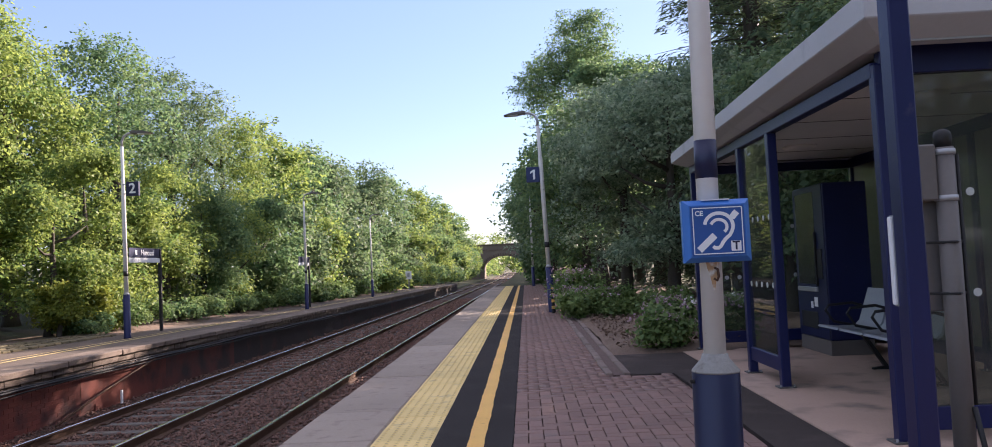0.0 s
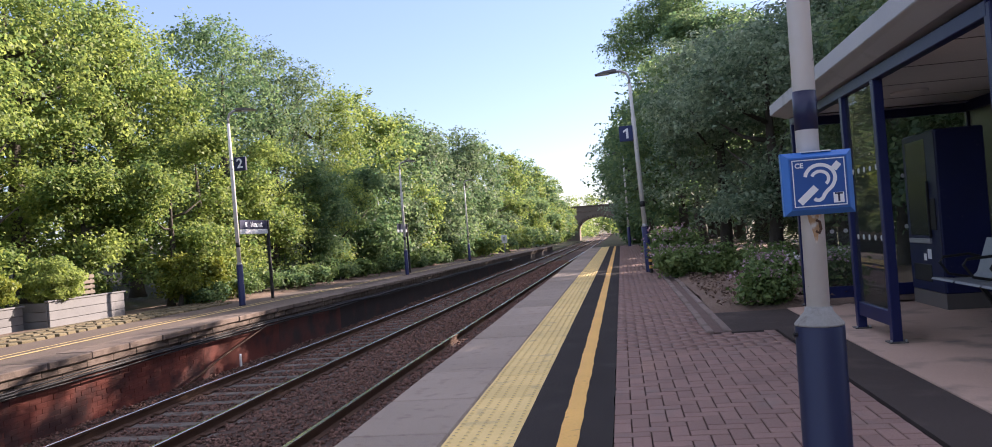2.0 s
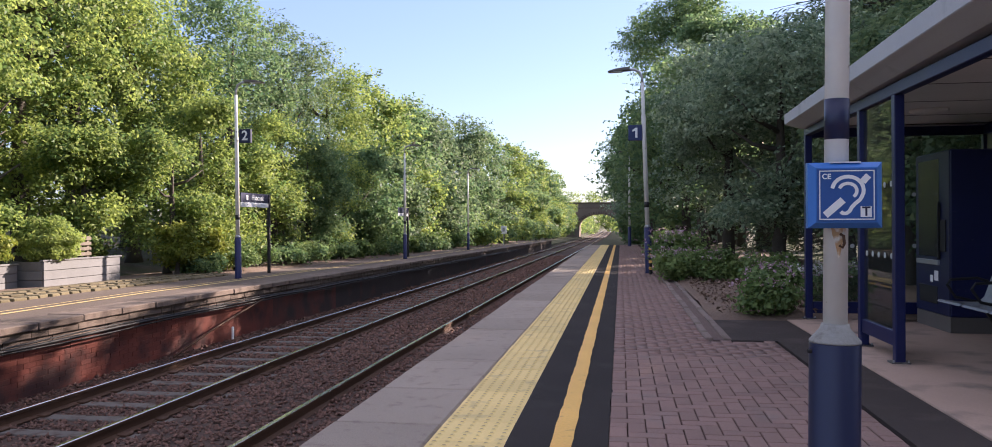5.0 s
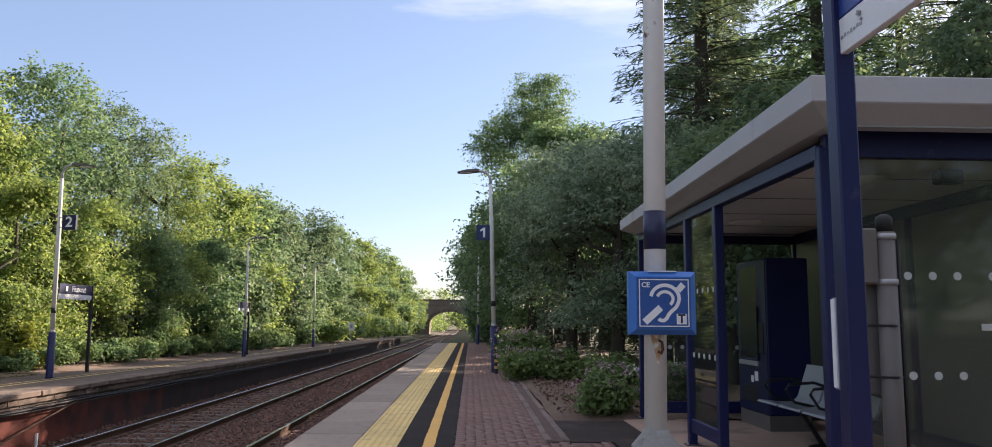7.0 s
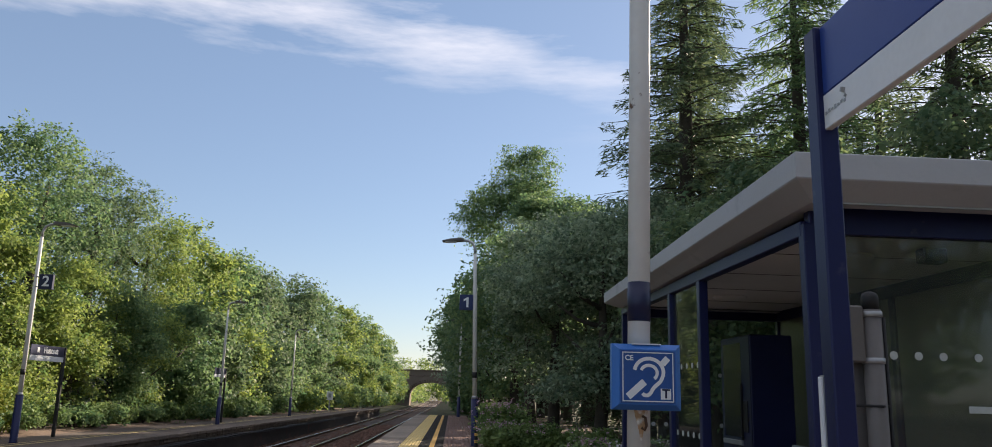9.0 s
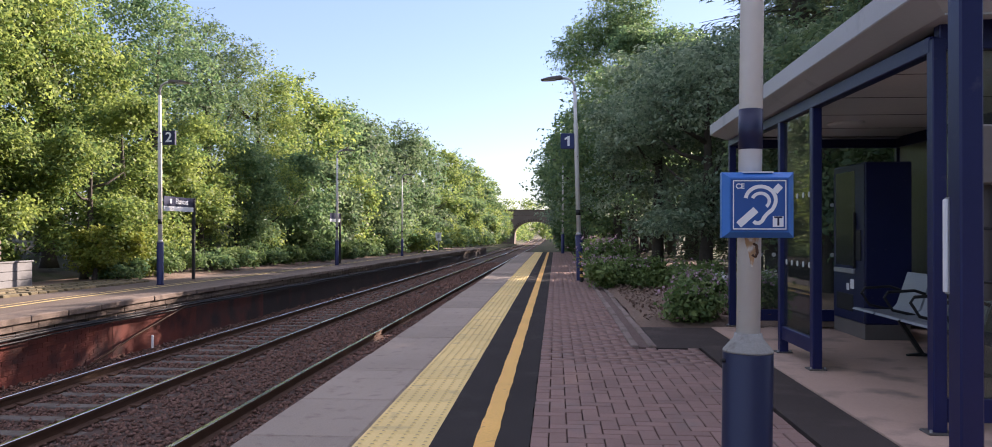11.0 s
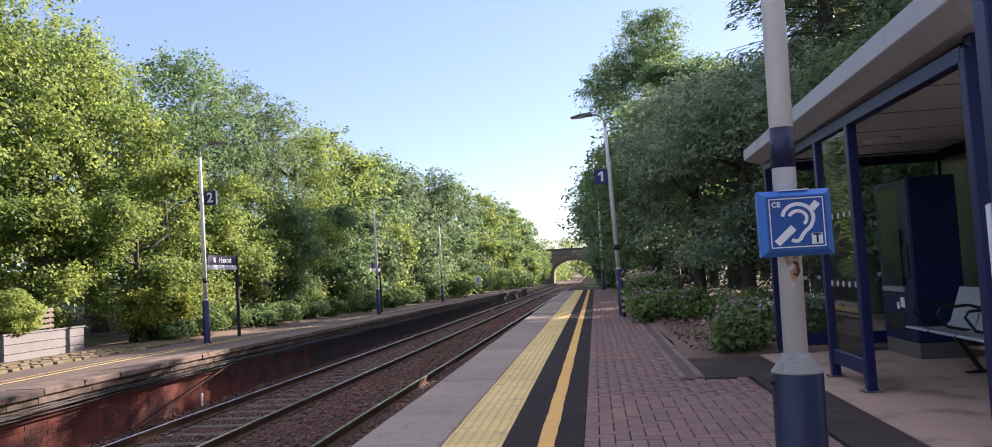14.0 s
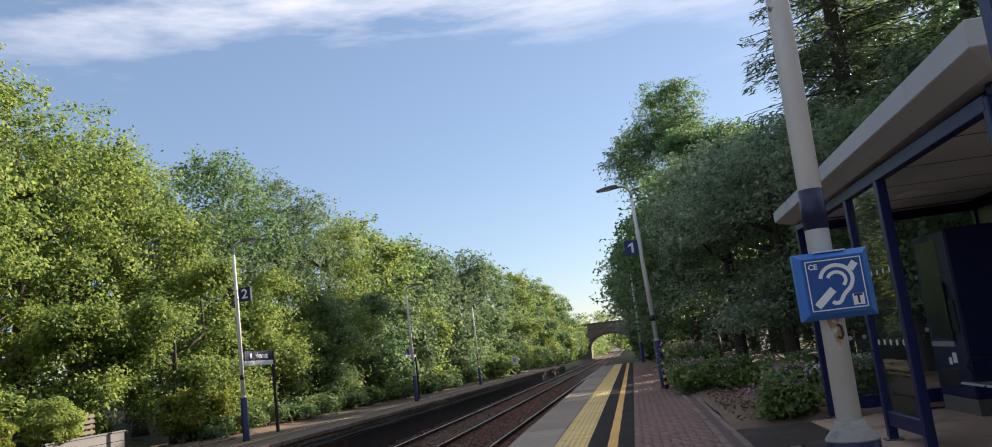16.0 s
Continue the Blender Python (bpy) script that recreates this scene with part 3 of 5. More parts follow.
track = thing("track_bed", (0, 0, 0), "two tracks of worn grey sleepers sunk in ballast", "railway track", kind="structure")
sleeper_me = finish(one(-1.25, 1.25, -0.105, 0.105, -0.14, 0.0, bev=0.012), "sleeper", SLEEPER)
chair_bm = bmesh.new()
for sx in (-0.75, 0.75):
    box(chair_bm, sx - 0.14, sx + 0.14, -0.07, 0.07, 0.0, 0.03, 0.008)
chair_me = finish(chair_bm, "rail_chair", RUST)
for i in range(0, 110):
    y = 0.34 + 0.68 * i
    for cx, dz in ((-6.12, -1.148), (-2.95, -1.17)):
        s = piece("sleeper", sleeper_me, track, (cx + 0.01 * math.sin(i * 7.1), y, dz + fall(y)), 0.6 * math.sin(i * 3.3))
        if cx < -5 and y < 40:
            piece("rail_chair", chair_me, s, (0, 0, 0))

# ---- near platform ----
platform = thing("platform_near", (0, 0, 0), "railway platform with concrete coping, yellow tactile strip and red pavers", "platform", kind="structure")
END1 = 40.0
bm = one(-1.57, -1.40, -12, END1, -1.5, -0.125)
part("retaining_wall", bm, RED_BRICK, platform)
bm = one(-1.54, 4.6, -12, END1, -0.3, -0.085)
part("base_layer", bm, JOINT, platform)
prism_pts = [(END1, -0.005), (END1 + 14, -0.9), (END1 + 14, -1.4), (END1, -1.4)]
part("end_ramp", prism(bmesh.new(), prism_pts, -1.57, 2.5, "x"), TARP2, platform)
rr = random.Random(3)
y = -6.0
widths = [0.86, 1.13, 0.97, 1.2, 0.93, 1.05]
cop = {}
i = 0
while y < END1 - 0.3:
    w = widths[i % 6]
    if w not in cop:
        cop[w] = finish(one(-0.265, 0.353, 0.005, w - 0.005, -0.12, 0.0, bev=0.012), "coping_slab", COPING)
    piece("coping_slab", cop[w], platform, (-1.36, y, rr.uniform(-0.008, 0.003)), rr.uniform(-0.2, 0.2), rx=rr.uniform(-0.25, 0.25))
    y += w
    i += 1
tm = one(-0.199, 0.199, 0.001, 0.399, -0.08, 0.0, bev=0.003)
for a in range(6):
    for b in range(6):
        cx, cy = -0.1667 + 0.0667 * a, 0.0333 + 0.0667 * b
        lo = [tm.verts.new((cx + 0.0165 * math.cos(q), cy + 0.0165 * math.sin(q), 0)) for q in (0.52, 1.57, 2.62, 3.67, 4.71, 5.76)]
        hi = [tm.verts.new((cx + 0.010 * math.cos(q), cy + 0.010 * math.sin(q), 0.0055)) for q in (0.52, 1.57, 2.62, 3.67, 4.71, 5.76)]
        tm.faces.new(hi)
        for q in range(6):
            tm.faces.new((lo[q], lo[(q + 1) % 6], hi[(q + 1) % 6], hi[q]))
tact_me = finish(tm, "tactile_slab", TACTILE)
tact_me.materials.append(TACTILE_WORN)
for f in tact_me.polygons:
    f.material_index = 1 if f.center.z > 0.004 else 0
for i in range(int((END1 + 4) / 0.4)):
    piece("tactile_slab", tact_me, platform, (-0.8, -4 + 0.4 * i, rr.uniform(-0.002, 0.002)), rr.uniform(-0.2, 0.2))


def strip(name, edges, material, z, ys):
    """A flat strip with slightly uneven edges: edges gives the two x at any y."""
    bm = bmesh.new()
    rows = [[bm.verts.new((edges[0] + 0.0025 * math.sin(5.3 * q) + 0.003 * math.sin(23.7 * q), q, z)), bm.verts.new((edges[1] + 0.0025 * math.sin(4.1 * q + 2) + 0.003 * math.sin(27.9 * q), q, z))] for q in ys]
    for a, b in zip(rows, rows[1:]):
        bm.faces.new((a[0], a[1], b[1], b[0]))
    bmesh.ops.recalc_face_normals(bm, faces=bm.faces[:])
    return part(name, bm, material, platform)


ys_strip = [-4 + 0.15 * i for i in range(int((END1 + 4) / 0.15))]
bm = one(-0.6, -0.095, -4, END1, -0.09, -0.008)
part("asphalt_strip", bm, TAR, platform)
bm = bmesh.new()
lip = bmesh.new()
lip_rows = []
for i in range(int((END1 + 4) / 0.05)):
    q = -4 + 0.05 * i
    lip_rows.append([lip.verts.new((-0.604, q, -0.002)), lip.verts.new((-0.088 + 0.012 * noise.noise((q * 3.1, 0, 0)) + 0.012 * noise.noise((q * 11.0, 5, 0)), q, -0.001 if q < 14 else -0.002))])
for a, b in zip(lip_rows, lip_rows[1:]):
    lip.faces.new((a[0], a[1], b[1], b[0]))
part("asphalt_lip", lip, TAR, platform)
strip("yellow_line", (-0.375, -0.268), LINE, 0.003, ys_strip)

# asphalt apron and concrete shelter floor
apron = part("asphalt_apron", prism(bmesh.new(), [(0.96, 7.75), (1.42, 7.75), (1.42, -4), (1.82, -4), (1.82, 9.35), (0.96, 9.35)], -0.09, -0.004, "z"), TAR_OLD, platform)
slab = part("shelter_floor", prism(bmesh.new(), [(1.82, -4), (4.6, -4), (4.6, 10.0), (1.82, 9.35)], -0.1, 0.006, "z"), SLAB)
tagged(slab, "stained pinkish concrete floor slab under the shelter", "floor", kind="structure")
edging_me = finish(one(-0.035, 0.035, 0.004, 0.896, -0.08, 0.012, bev=0.008), "edging_block", EDGING)
for i in range(9):
    for ex in (0.80, 0.97):
        piece("edging_block", edging_me, platform, (ex, 7.75 + 0.9 * i, rr.uniform(-0.006, 0.01)), rr.uniform(-0.5, 0.5))
part("edging_fill", one(0.836, 0.934, 7.75, 15.8, -0.08, -0.002), JOINT, platform)

# soil bed behind the edging
bm = bmesh.new()
nx, ny = 30, 46
grid = [[bm.verts.new((1.005 + 3.5 * a / nx, 9.3 + 26 * b / ny, (0.02 if b else -0.06) + 0.13 * a / nx + 0.05 * noise.noise((a * 0.31, b * 0.5, 0)) + 0.03 * noise.noise((a * 1.1, b * 1.7, 3)))) for a in range(nx + 1)] for b in range(ny + 1)]
for a, b in zip(grid, grid[1:]):
    for i in range(nx):
        bm.faces.new((a[i], a[i + 1], b[i + 1], b[i]))
bmesh.ops.recalc_face_normals(bm, faces=bm.faces[:])
tagged(part("planting_bed", bm, SOIL, smooth=True), "bare brown planting bed littered with bark and dead leaves", "flower bed", kind="structure")
n = 1500
cx, cy = rng.uniform(1.1, 3.2, n), rng.uniform(9.4, 15.5, n)
lit = leaf_quads(rng, np.stack([cx, cy, 0.05 + 0.13 * (cx - 1.05) / 3.5 + rng.uniform(0, 0.03, n)], 1), np.tile([0, 0, 1.0], (n, 1)), 0.06, 0.6, 0.5)
tagged(new("leaf_litter", quads_mesh("leaf_litter", lit, SOIL)), "dry brown leaf litter on the planting bed", "leaf litter", kind="stuff")

# ---- far platform ----
FX, FZ = -7.7, -0.17
far = thing("platform_far", (0, 0, 0), "old far platform with stone coping on a red brick wall", "platform", kind="structure")
FAR_Y = [-6, 14, 30, 60, 90]


def fdrop(y):
    return -0.009 * max(0.0, y - 14)


def along(name, prof, material, ys=FAR_Y):
    ob = loft(name, prof, ys, material, fdrop)
    ob.parent = far
    return ob


along("wall_backing", [(FX - 0.119, -1.3), (FX - 0.119, FZ - 0.1), (FX - 0.5, FZ - 0.1)], MORTAR, [-6, 13.7])
# the brick steps from red to dull to blackish further along the wall
for mt, ys_ in ((RED_BRICK, [13.7, 14, 17]), (DULL_BRICK, [17, 21]), (BLACKISH_BRICK, [21, 30, 60, 90])):
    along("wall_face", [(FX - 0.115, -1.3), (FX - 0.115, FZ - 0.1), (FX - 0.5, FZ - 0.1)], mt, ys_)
along("platform_top", [(FX - 0.55, FZ - 0.012), (-10.4, FZ - 0.012), (-10.4, FZ - 0.2)], TARP2)
along("yellow_line", [(-8.92, FZ - 0.004), (-9.01, FZ - 0.004)], FAINT)
along("yellow_line", [(-9.21, FZ - 0.004), (-9.26, FZ - 0.004)], FAINT)
cop2 = finish(one(-0.30, 0.30, 0.005, 0.895, -0.10, 0.0, bev=0.012), "coping_stone", STONE)
y = -4.0
while y < 89:
    piece("coping_stone", cop2, far, (FX - 0.27 + rr.uniform(-0.012, 0.012), y, FZ + fdrop(y) + rr.uniform(-0.006, 0.006)), rr.uniform(-0.4, 0.4))
    y += 0.9

# soft verge with a row of tumbled stones
tagged(loft("verge", [(-10.3, FZ - 0.02), (-10.8, FZ + 0.05), (-11.4, FZ + 0.06), (-12.8, FZ + 0.02)], [0, 6, 14, 20, 30, 45, 60, 90], SOIL, fdrop), "earth verge strewn with moss and leaves", "verge", kind="structure")
stone_me = []
for q in range(4):
    bm = one(-0.15, 0.15, -0.13, 0.13, -0.05, 0.03, bev=0.014)
    for v in bm.verts:
        v.co += Vector((0.03, 0.03, 0.008)) * noise.noise(v.co * 6 + Vector((q * 9, 0, 0)))
    stone_me.append(finish(bm, "edging_stone", MOSSY))
for i in range(120):
    y = 8.2 + 0.29 * (i // 3) + rr.uniform(-0.02, 0.02)
    ob = piece("edging_stone", stone_me[i % 4], None, (-10.42 - 0.33 * (i % 3) + rr.uniform(-0.03, 0.03), y + 0.1 * (i % 3 == 1), FZ + 0.012 + 0.02 * (i % 3) + fdrop(y)), rr.uniform(-6, 6), (rr.uniform(0.9, 1.1), rr.uniform(0.85, 1.08), rr.uniform(0.7, 1.1)))
    tagged(ob, "flat mossy flagstone set along the verge", "stone", "edging stones")


# ---- lamp posts and platform numbers ----
def lamp_post(place, side, lean=0.0, h=4.3, label="white steel platform lamp post with a navy base"):
    t = thing("lamp_post", place, label, "lamp post", "platform lamps")
    t.matrix_basis = pose(*place, 0, lean, 0)
    part("base", tube(bmesh.new(), [(0, 0, -0.02), (0, 0, 0.02), (0, 0, 1.0)], [0.1, 0.08, 0.078], 20), BLUE, t, "navy painted base", True)
    part("collar", tube(bmesh.new(), [(0, 0, 1.0), (0, 0, 1.06)], [0.079, 0.05], 20), GALV, t, "", True)
    part("shaft", tube(bmesh.new(), [(0, 0, 1.05), (0, 0, 3.45), (0, 0, 3.5), (0, 0, h - 0.12)], [0.05, 0.049, 0.04, 0.036], 16), POLE_WHITE, t, "", True)
    part("band", tube(bmesh.new(), [(0, 0, 1.44), (0, 0, 1.56)], 0.0525, 16), DARK, t, "black marker band", True)
    arm = [(0, 0, h - 0.14), (0, 0, h), (side * 0.05, 0, h + 0.12), (side * 0.16, 0, h + 0.18), (side * 0.3, 0, h + 0.19)]
    part("arm", tube(bmesh.new(), arm, 0.03, 10), GALV, t, "", True)
    hd = prism(bmesh.new(), [(side * 0.26, h + 0.17), (side * 0.72, h + 0.155), (side * 0.74, h + 0.17), (side * 0.55, h + 0.215), (side * 0.3, h + 0.235), (side * 0.26, h + 0.22)], -0.11, 0.11)
    head = part("lantern", hd, GREY_PAINT, t, "flat grey lantern")
    part("lens", one(min(side * 0.42, side * 0.68), max(side * 0.42, side * 0.68), -0.08, 0.08, h + 0.145, h + 0.16), WHITE, head)
    return t


def number_sign(place, digit, side, material, label):
    t = thing("platform_number_sign", place, label, "sign")
    part("panel", one(-0.15, 0.15, -0.045, 0.045, -0.17, 0.17, bev=0.006), material, t)
    for z in (-0.11, 0.11):
        part("bracket", one(min(side * 0.15, side * 0.25), max(side * 0.15, side * 0.25), -0.012, 0.012, z - 0.012, z + 0.012), GALV, t)
    if digit == "1":
        part("digit", prism(bmesh.new(), [(0.0, -0.11), (0.05, -0.11), (0.05, 0.11), (0.012, 0.11), (-0.06, 0.062), (-0.06, 0.02), (0.0, 0.05)], -0.0495, -0.0455), WHITE, t)
    else:
        writing("digit", digit, 0.33, WHITE, t, pose(0, -0.047, 0, 90, 0, 0), bold=0.018)
    return t


lamp_post((0.585, 17.76, 0), -1, -1.7)
number_sign((0.30, 17.76, 3.08), "1", 1, NUMBER_BLUE, "blue platform sign with a white number 1")
lamp_post((0.38, 38.0, -0.05), -1)
lamp_post((-9.385, 18.45, FZ + fdrop(18)), 1, -0.5, 4.65)
number_sign((-9.16, 18.42, 3.295), "2", -1, NAVY, "navy platform sign with a white number 2")
lamp_post((-8.88, 32.0, FZ + fdrop(32)), 1, 0.0, 4.5)
lamp_post((-9.17, 47.3, FZ + fdrop(47)), 1, 0.0, 4.7)

# hazard-taped stump beside the first lamp post
cw = thing("cable_marker", (0.60, 17.3, 0), "short black and yellow cable marker post", "post")
part("post", tube(bmesh.new(), [(0, 0, -0.02), (0, 0, 0.62)], 0.035, 10), DARK, cw)
for q in range(4):
    part("stripe", tube(bmesh.new(), [(0, 0, 0.1 + 0.14 * q), (0.0, 0, 0.16 + 0.14 * q)], 0.037, 10), LINE, cw)


def name_board(place, length, z0, posts, label, field):
    """A long name board that faces the line: navy field over a white band, on square posts."""
    t = thing("name_board", place, label, "sign", "station name boards")
    part("panel", one(-0.012, 0.012, -length / 2, length / 2, z0 + 0.125, z0 + 0.37, bev=0.003), field, t, "navy blue field")
    part("band", one(-0.013, 0.013, -length / 2, length / 2, z0, z0 + 0.122, bev=0.003), WHITE, t, "white lower band")
    for py in posts:
        part("post", one(-0.035, 0.035, py - 0.04, py + 0.04, -0.02, z0 + 0.375, bev=0.006), BLUE if field is BOARD_BLUE else DARK, t)
    return t


nb = name_board((-9.75, 20.16, FZ + fdrop(20)), 1.7, 1.80, (0.81,), "navy and white station name board on a dark post", NAVY)
writing("lettering", "Huncoat", 0.2, WHITE, nb, pose(0.014, 0.1, 2.05, 90, 0, 90))
part("emblem", one(0.012, 0.016, -0.55, -0.45, 1.99, 2.11), WHITE, nb)
name_board((-9.3, 33.2, FZ + fdrop(33)), 1.5, 1.78, (0.8,), "small distant navy and white name board on a post", NAVY)


# ---- near lamp column with the hearing loop sign ----
col = thing("lamp_column", (0.704, 2.93, 0), "scuffed white steel column with navy base and navy band", "lamp post", "platform lamps")
col.matrix_basis = pose(0.704, 2.93, 0, 0, 0.7, 0)
part("base", tube(bmesh.new(), [(0, 0, -0.02), (0, 0, 0.015), (0, 0, 0.685), (0, 0, 0.69)], [0.105, 0.085, 0.085, 0.083], 32), NAVY, col, "navy painted base with chips", True)
part("shoulder", tube(bmesh.new(), [(0, 0, 0.69), (0, 0, 0.697), (0, 0, 0.738), (0, 0, 0.755)], [0.0855, 0.085, 0.05, 0.046], 32), CAST, col, "dull grey cast shoulder", True)
part("shaft", tube(bmesh.new(), [(0, 0, 0.75), (0, 0, 2.6), (0, 0, 4.6)], [0.0400, 0.039, 0.035], 32), POLE_WHITE, col, "white paint with rust spots", True)
part("band", tube(bmesh.new(), [(0, 0, 1.392), (0, 0, 1.532)], [0.0408, 0.0408], 32), NAVY, col, "navy painted band", True)
part("arm", tube(bmesh.new(), [(0, 0, 4.58), (0, 0, 4.72), (-0.06, 0, 4.83), (-0.3, 0, 4.88)], 0.03, 12), GALV, col, "", True)
part("lantern", prism(bmesh.new(), [(-0.26, 4.86), (-0.72, 4.845), (-0.74, 4.86), (-0.55, 4.905), (-0.3, 4.925)], -0.11, 0.11), GREY_PAINT, col, "flat grey lantern")
for z, rz_ in ((0.66, -0.079), (0.25, -0.079)):
    part("bolt", tube(bmesh.new(), [(-0.082, -0.02, z), (-0.096, -0.022, z)], 0.007, 8), DARK, col)
hook = part("hook", tube(bmesh.new(), [(0.006, -0.039, 1.065), (0.012, -0.052, 1.06), (0.014, -0.056, 1.035), (0.008, -0.056, 1.02), (-0.002, -0.052, 1.028)], 0.005, 8), RUST, col, "rusty open hook", True)
RUST_STAIN = mat("rust_stain", (0.42, 0.25, 0.13), 0.7, fine=(50, 0.2), coarse=(30, 0.3), bump=(60, 0.1), spot=((0.6, 0.56, 0.5), 38, 0.45, 0.58))
stain = bmesh.new()
st_rows = [[stain.verts.new((0.0406 * math.sin(a * w), -0.0406 * math.cos(a * w), z)) for a in (-0.5, -0.25, 0, 0.25, 0.5)] for z, w in ((1.088, 1.3), (1.065, 1.1), (1.04, 0.7), (1.015, 0.4), (0.985, 0.15))]
for a, b in zip(st_rows, st_rows[1:]):
    for i in range(4):
        stain.faces.new((a[i], b[i], b[i + 1], a[i + 1]))
part("rust_stain", stain, RUST_STAIN, col, "orange rust stain below the sign")

ear = thing("hearing_loop_sign", (0.727, 2.845, 1.197), "blue hearing loop sign box with a white ear symbol", "sign")
bm = bmesh.new()
rings = []
for hx, hz, dy in ((0.116, 0.108, 0.045), (0.119, 0.111, 0.04), (0.119, 0.111, 0.012), (0.098, 0.092, -0.012)):
    rings.append([bm.verts.new((sx * hx, dy, sz * hz)) for sx, sz in ((-1, -1), (1, -1), (1, 1), (-1, 1))])
bm.faces.new(rings[0])
bm.faces.new(rings[-1][::-1])
for a, b in zip(rings, rings[1:]):
    for i in range(4):
        bm.faces.new((a[i], b[i], b[(i + 1) % 4], a[(i + 1) % 4]))
bmesh.ops.recalc_face_normals(bm, faces=bm.faces[:])
SIGN_EDGE = mat("sign_frame_blue", (0.03, 0.15, 0.46), 0.35, fine=(60, 0.06), coarse=(6, 0.12), bump=(200, 0.03))
part("case", bm, SIGN_EDGE, ear, "bright blue bevelled case")
part("face", one(-0.094, 0.094, -0.0145, -0.010, -0.088, 0.088), SIGN_BLUE, ear, "deep blue face")


def stroke(bm, pts, w, y=-0.0145, t=0.0018):
    """A flat line of even width on the sign's face through points given from 0 to 1."""
    q = [Vector(((u - 0.5) * 0.172, (v - 0.5) * 0.162)) for u, v in pts]
    left, right = [], []
    for i, c in enumerate(q):
        d = (q[min(i + 1, len(q) - 1)] - q[max(i - 1, 0)]).normalized()
        nrm_ = Vector((-d.y, d.x)) * w / 2
        left.append(c + nrm_)
        right.append(c - nrm_)
    out = left + right[::-1]
    n_ = len(q)
    lo = [bm.verts.new((p.x, y - t, p.y)) for p in out]
    for i in range(n_ - 1):
        bm.faces.new((lo[i], lo[i + 1], lo[2 * n_ - 2 - i], lo[2 * n_ - 1 - i]))
    return bm


def arc(cx_, cy_, rx_, ry_, a0, a1, n_=14):
    return [(cx_ + rx_ * math.cos(radians(a0 + (a1 - a0) * i / n_)), cy_ + ry_ * math.sin(radians(a0 + (a1 - a0) * i / n_))) for i in range(n_ + 1)]


part("border", stroke(stroke(stroke(stroke(bmesh.new(), [(0, 0), (1, 0)], 0.0035), [(0, 1), (1, 1)], 0.0035), [(0, -0.01), (0, 1.01)], 0.0035), [(1, -0.01), (1, 1.01)], 0.0035), WHITE, ear)
outer = arc(0.52, 0.60, 0.29, 0.28, 172, -28) + [(0.74, 0.40), (0.64, 0.31), (0.585, 0.24), (0.55, 0.17), (0.49, 0.12), (0.42, 0.125), (0.385, 0.16)]
part("ear_outline", stroke(bmesh.new(), outer, 0.0125), WHITE, ear)
part("ear_inner", stroke(bmesh.new(), arc(0.52, 0.585, 0.165, 0.155, 160, -50), 0.011), WHITE, ear)
part("lower_bar", stroke(bmesh.new(), [(0.10, 0.085), (0.43, 0.40)], 0.024), WHITE, ear)
part("upper_bar", stroke(bmesh.new(), [(0.79, 0.77), (0.90, 0.90)], 0.022), WHITE, ear)
part("letter_plate", stroke(bmesh.new(), [(0.75, 0.155), (0.955, 0.155)], 0.036), WHITE, ear)
writing("letter", "T", 0.042, NAVY, ear, pose(0.061, -0.0168, -0.056, 90, 0, 0), 0.0006)
writing("mark", "CE", 0.024, WHITE, ear, pose(-0.064, -0.0155, 0.062, 90, 0, 0), 0.0006)
part("clip", one(-0.05, 0.05, 0.0, 0.03, 0.109, 0.113), WHITE, ear)

# ---- waiting shelter ----
SX, SXB, SY0, SY1 = 2.09, 3.965, 4.62, 9.5
shelter = thing("waiting_shelter", (0, 0, 0), "navy steel platform shelter with glass panels and grey roof", "shelter")
shelter.matrix_basis = Matrix.Translation((2.125, 4.62, 0)) @ pose(0, 0, 0, 0, 0, 0.45) @ Matrix.Translation((-2.09, -4.62, 0))


def post(x, y, w=0.075, z1=2.16, z0=0.0):
    p_ = part("post", one(x - w / 2, x + w / 2, y - w / 2, y + w / 2, z0, z1, bev=0.006), BLUE, shelter)
    part("foot_plate", one(x - 0.07, x + 0.07, y - 0.06, y + 0.06, 0.006, 0.018, bev=0.003), DULL_STEEL, p_)
    for dx in (-0.055, 0.055):
        part("bolt", tube(bmesh.new(), [(x + dx, y - 0.045, 0.014), (x + dx, y - 0.045, 0.034)], 0.008, 8), GALV, p_)
    return p_


for py in (SY0, 6.6, 7.49, SY1):
    post(SX, py)
for py in (SY0, 7.0, SY1):
    post(SXB, py, 0.1 if py == SY0 else 0.075)
part("front_beam", one(SX - 0.04, SX + 0.04, SY0, SY1, 2.085, 2.178, bev=0.006), BLUE, shelter)
part("end_beam", one(SX, SXB, SY0 - 0.035, SY0 + 0.035, 2.10, 2.265, bev=0.005), BLUE, shelter)
part("end_beam", one(SX, SXB, SY1 - 0.035, SY1 + 0.035, 2.06, 2.178, bev=0.005), BLUE, shelter)
part("back_beam", one(SXB - 0.04, SXB + 0.04, SY0, SY1, 2.06, 2.178, bev=0.005), BLUE, shelter)
# roof: a shallow tray that falls towards the far end, with one leaning face all round
RX0, RX1, RY0, RY1 = 1.860, 4.24, 4.22, 9.62


def roof_z(y, z):
    """The top of the roof falls more than its underside."""
    f = (y - RY0) / (RY1 - RY0)
    return z - f * (0.08 + 0.05 * (z - 2.235) / 0.24)


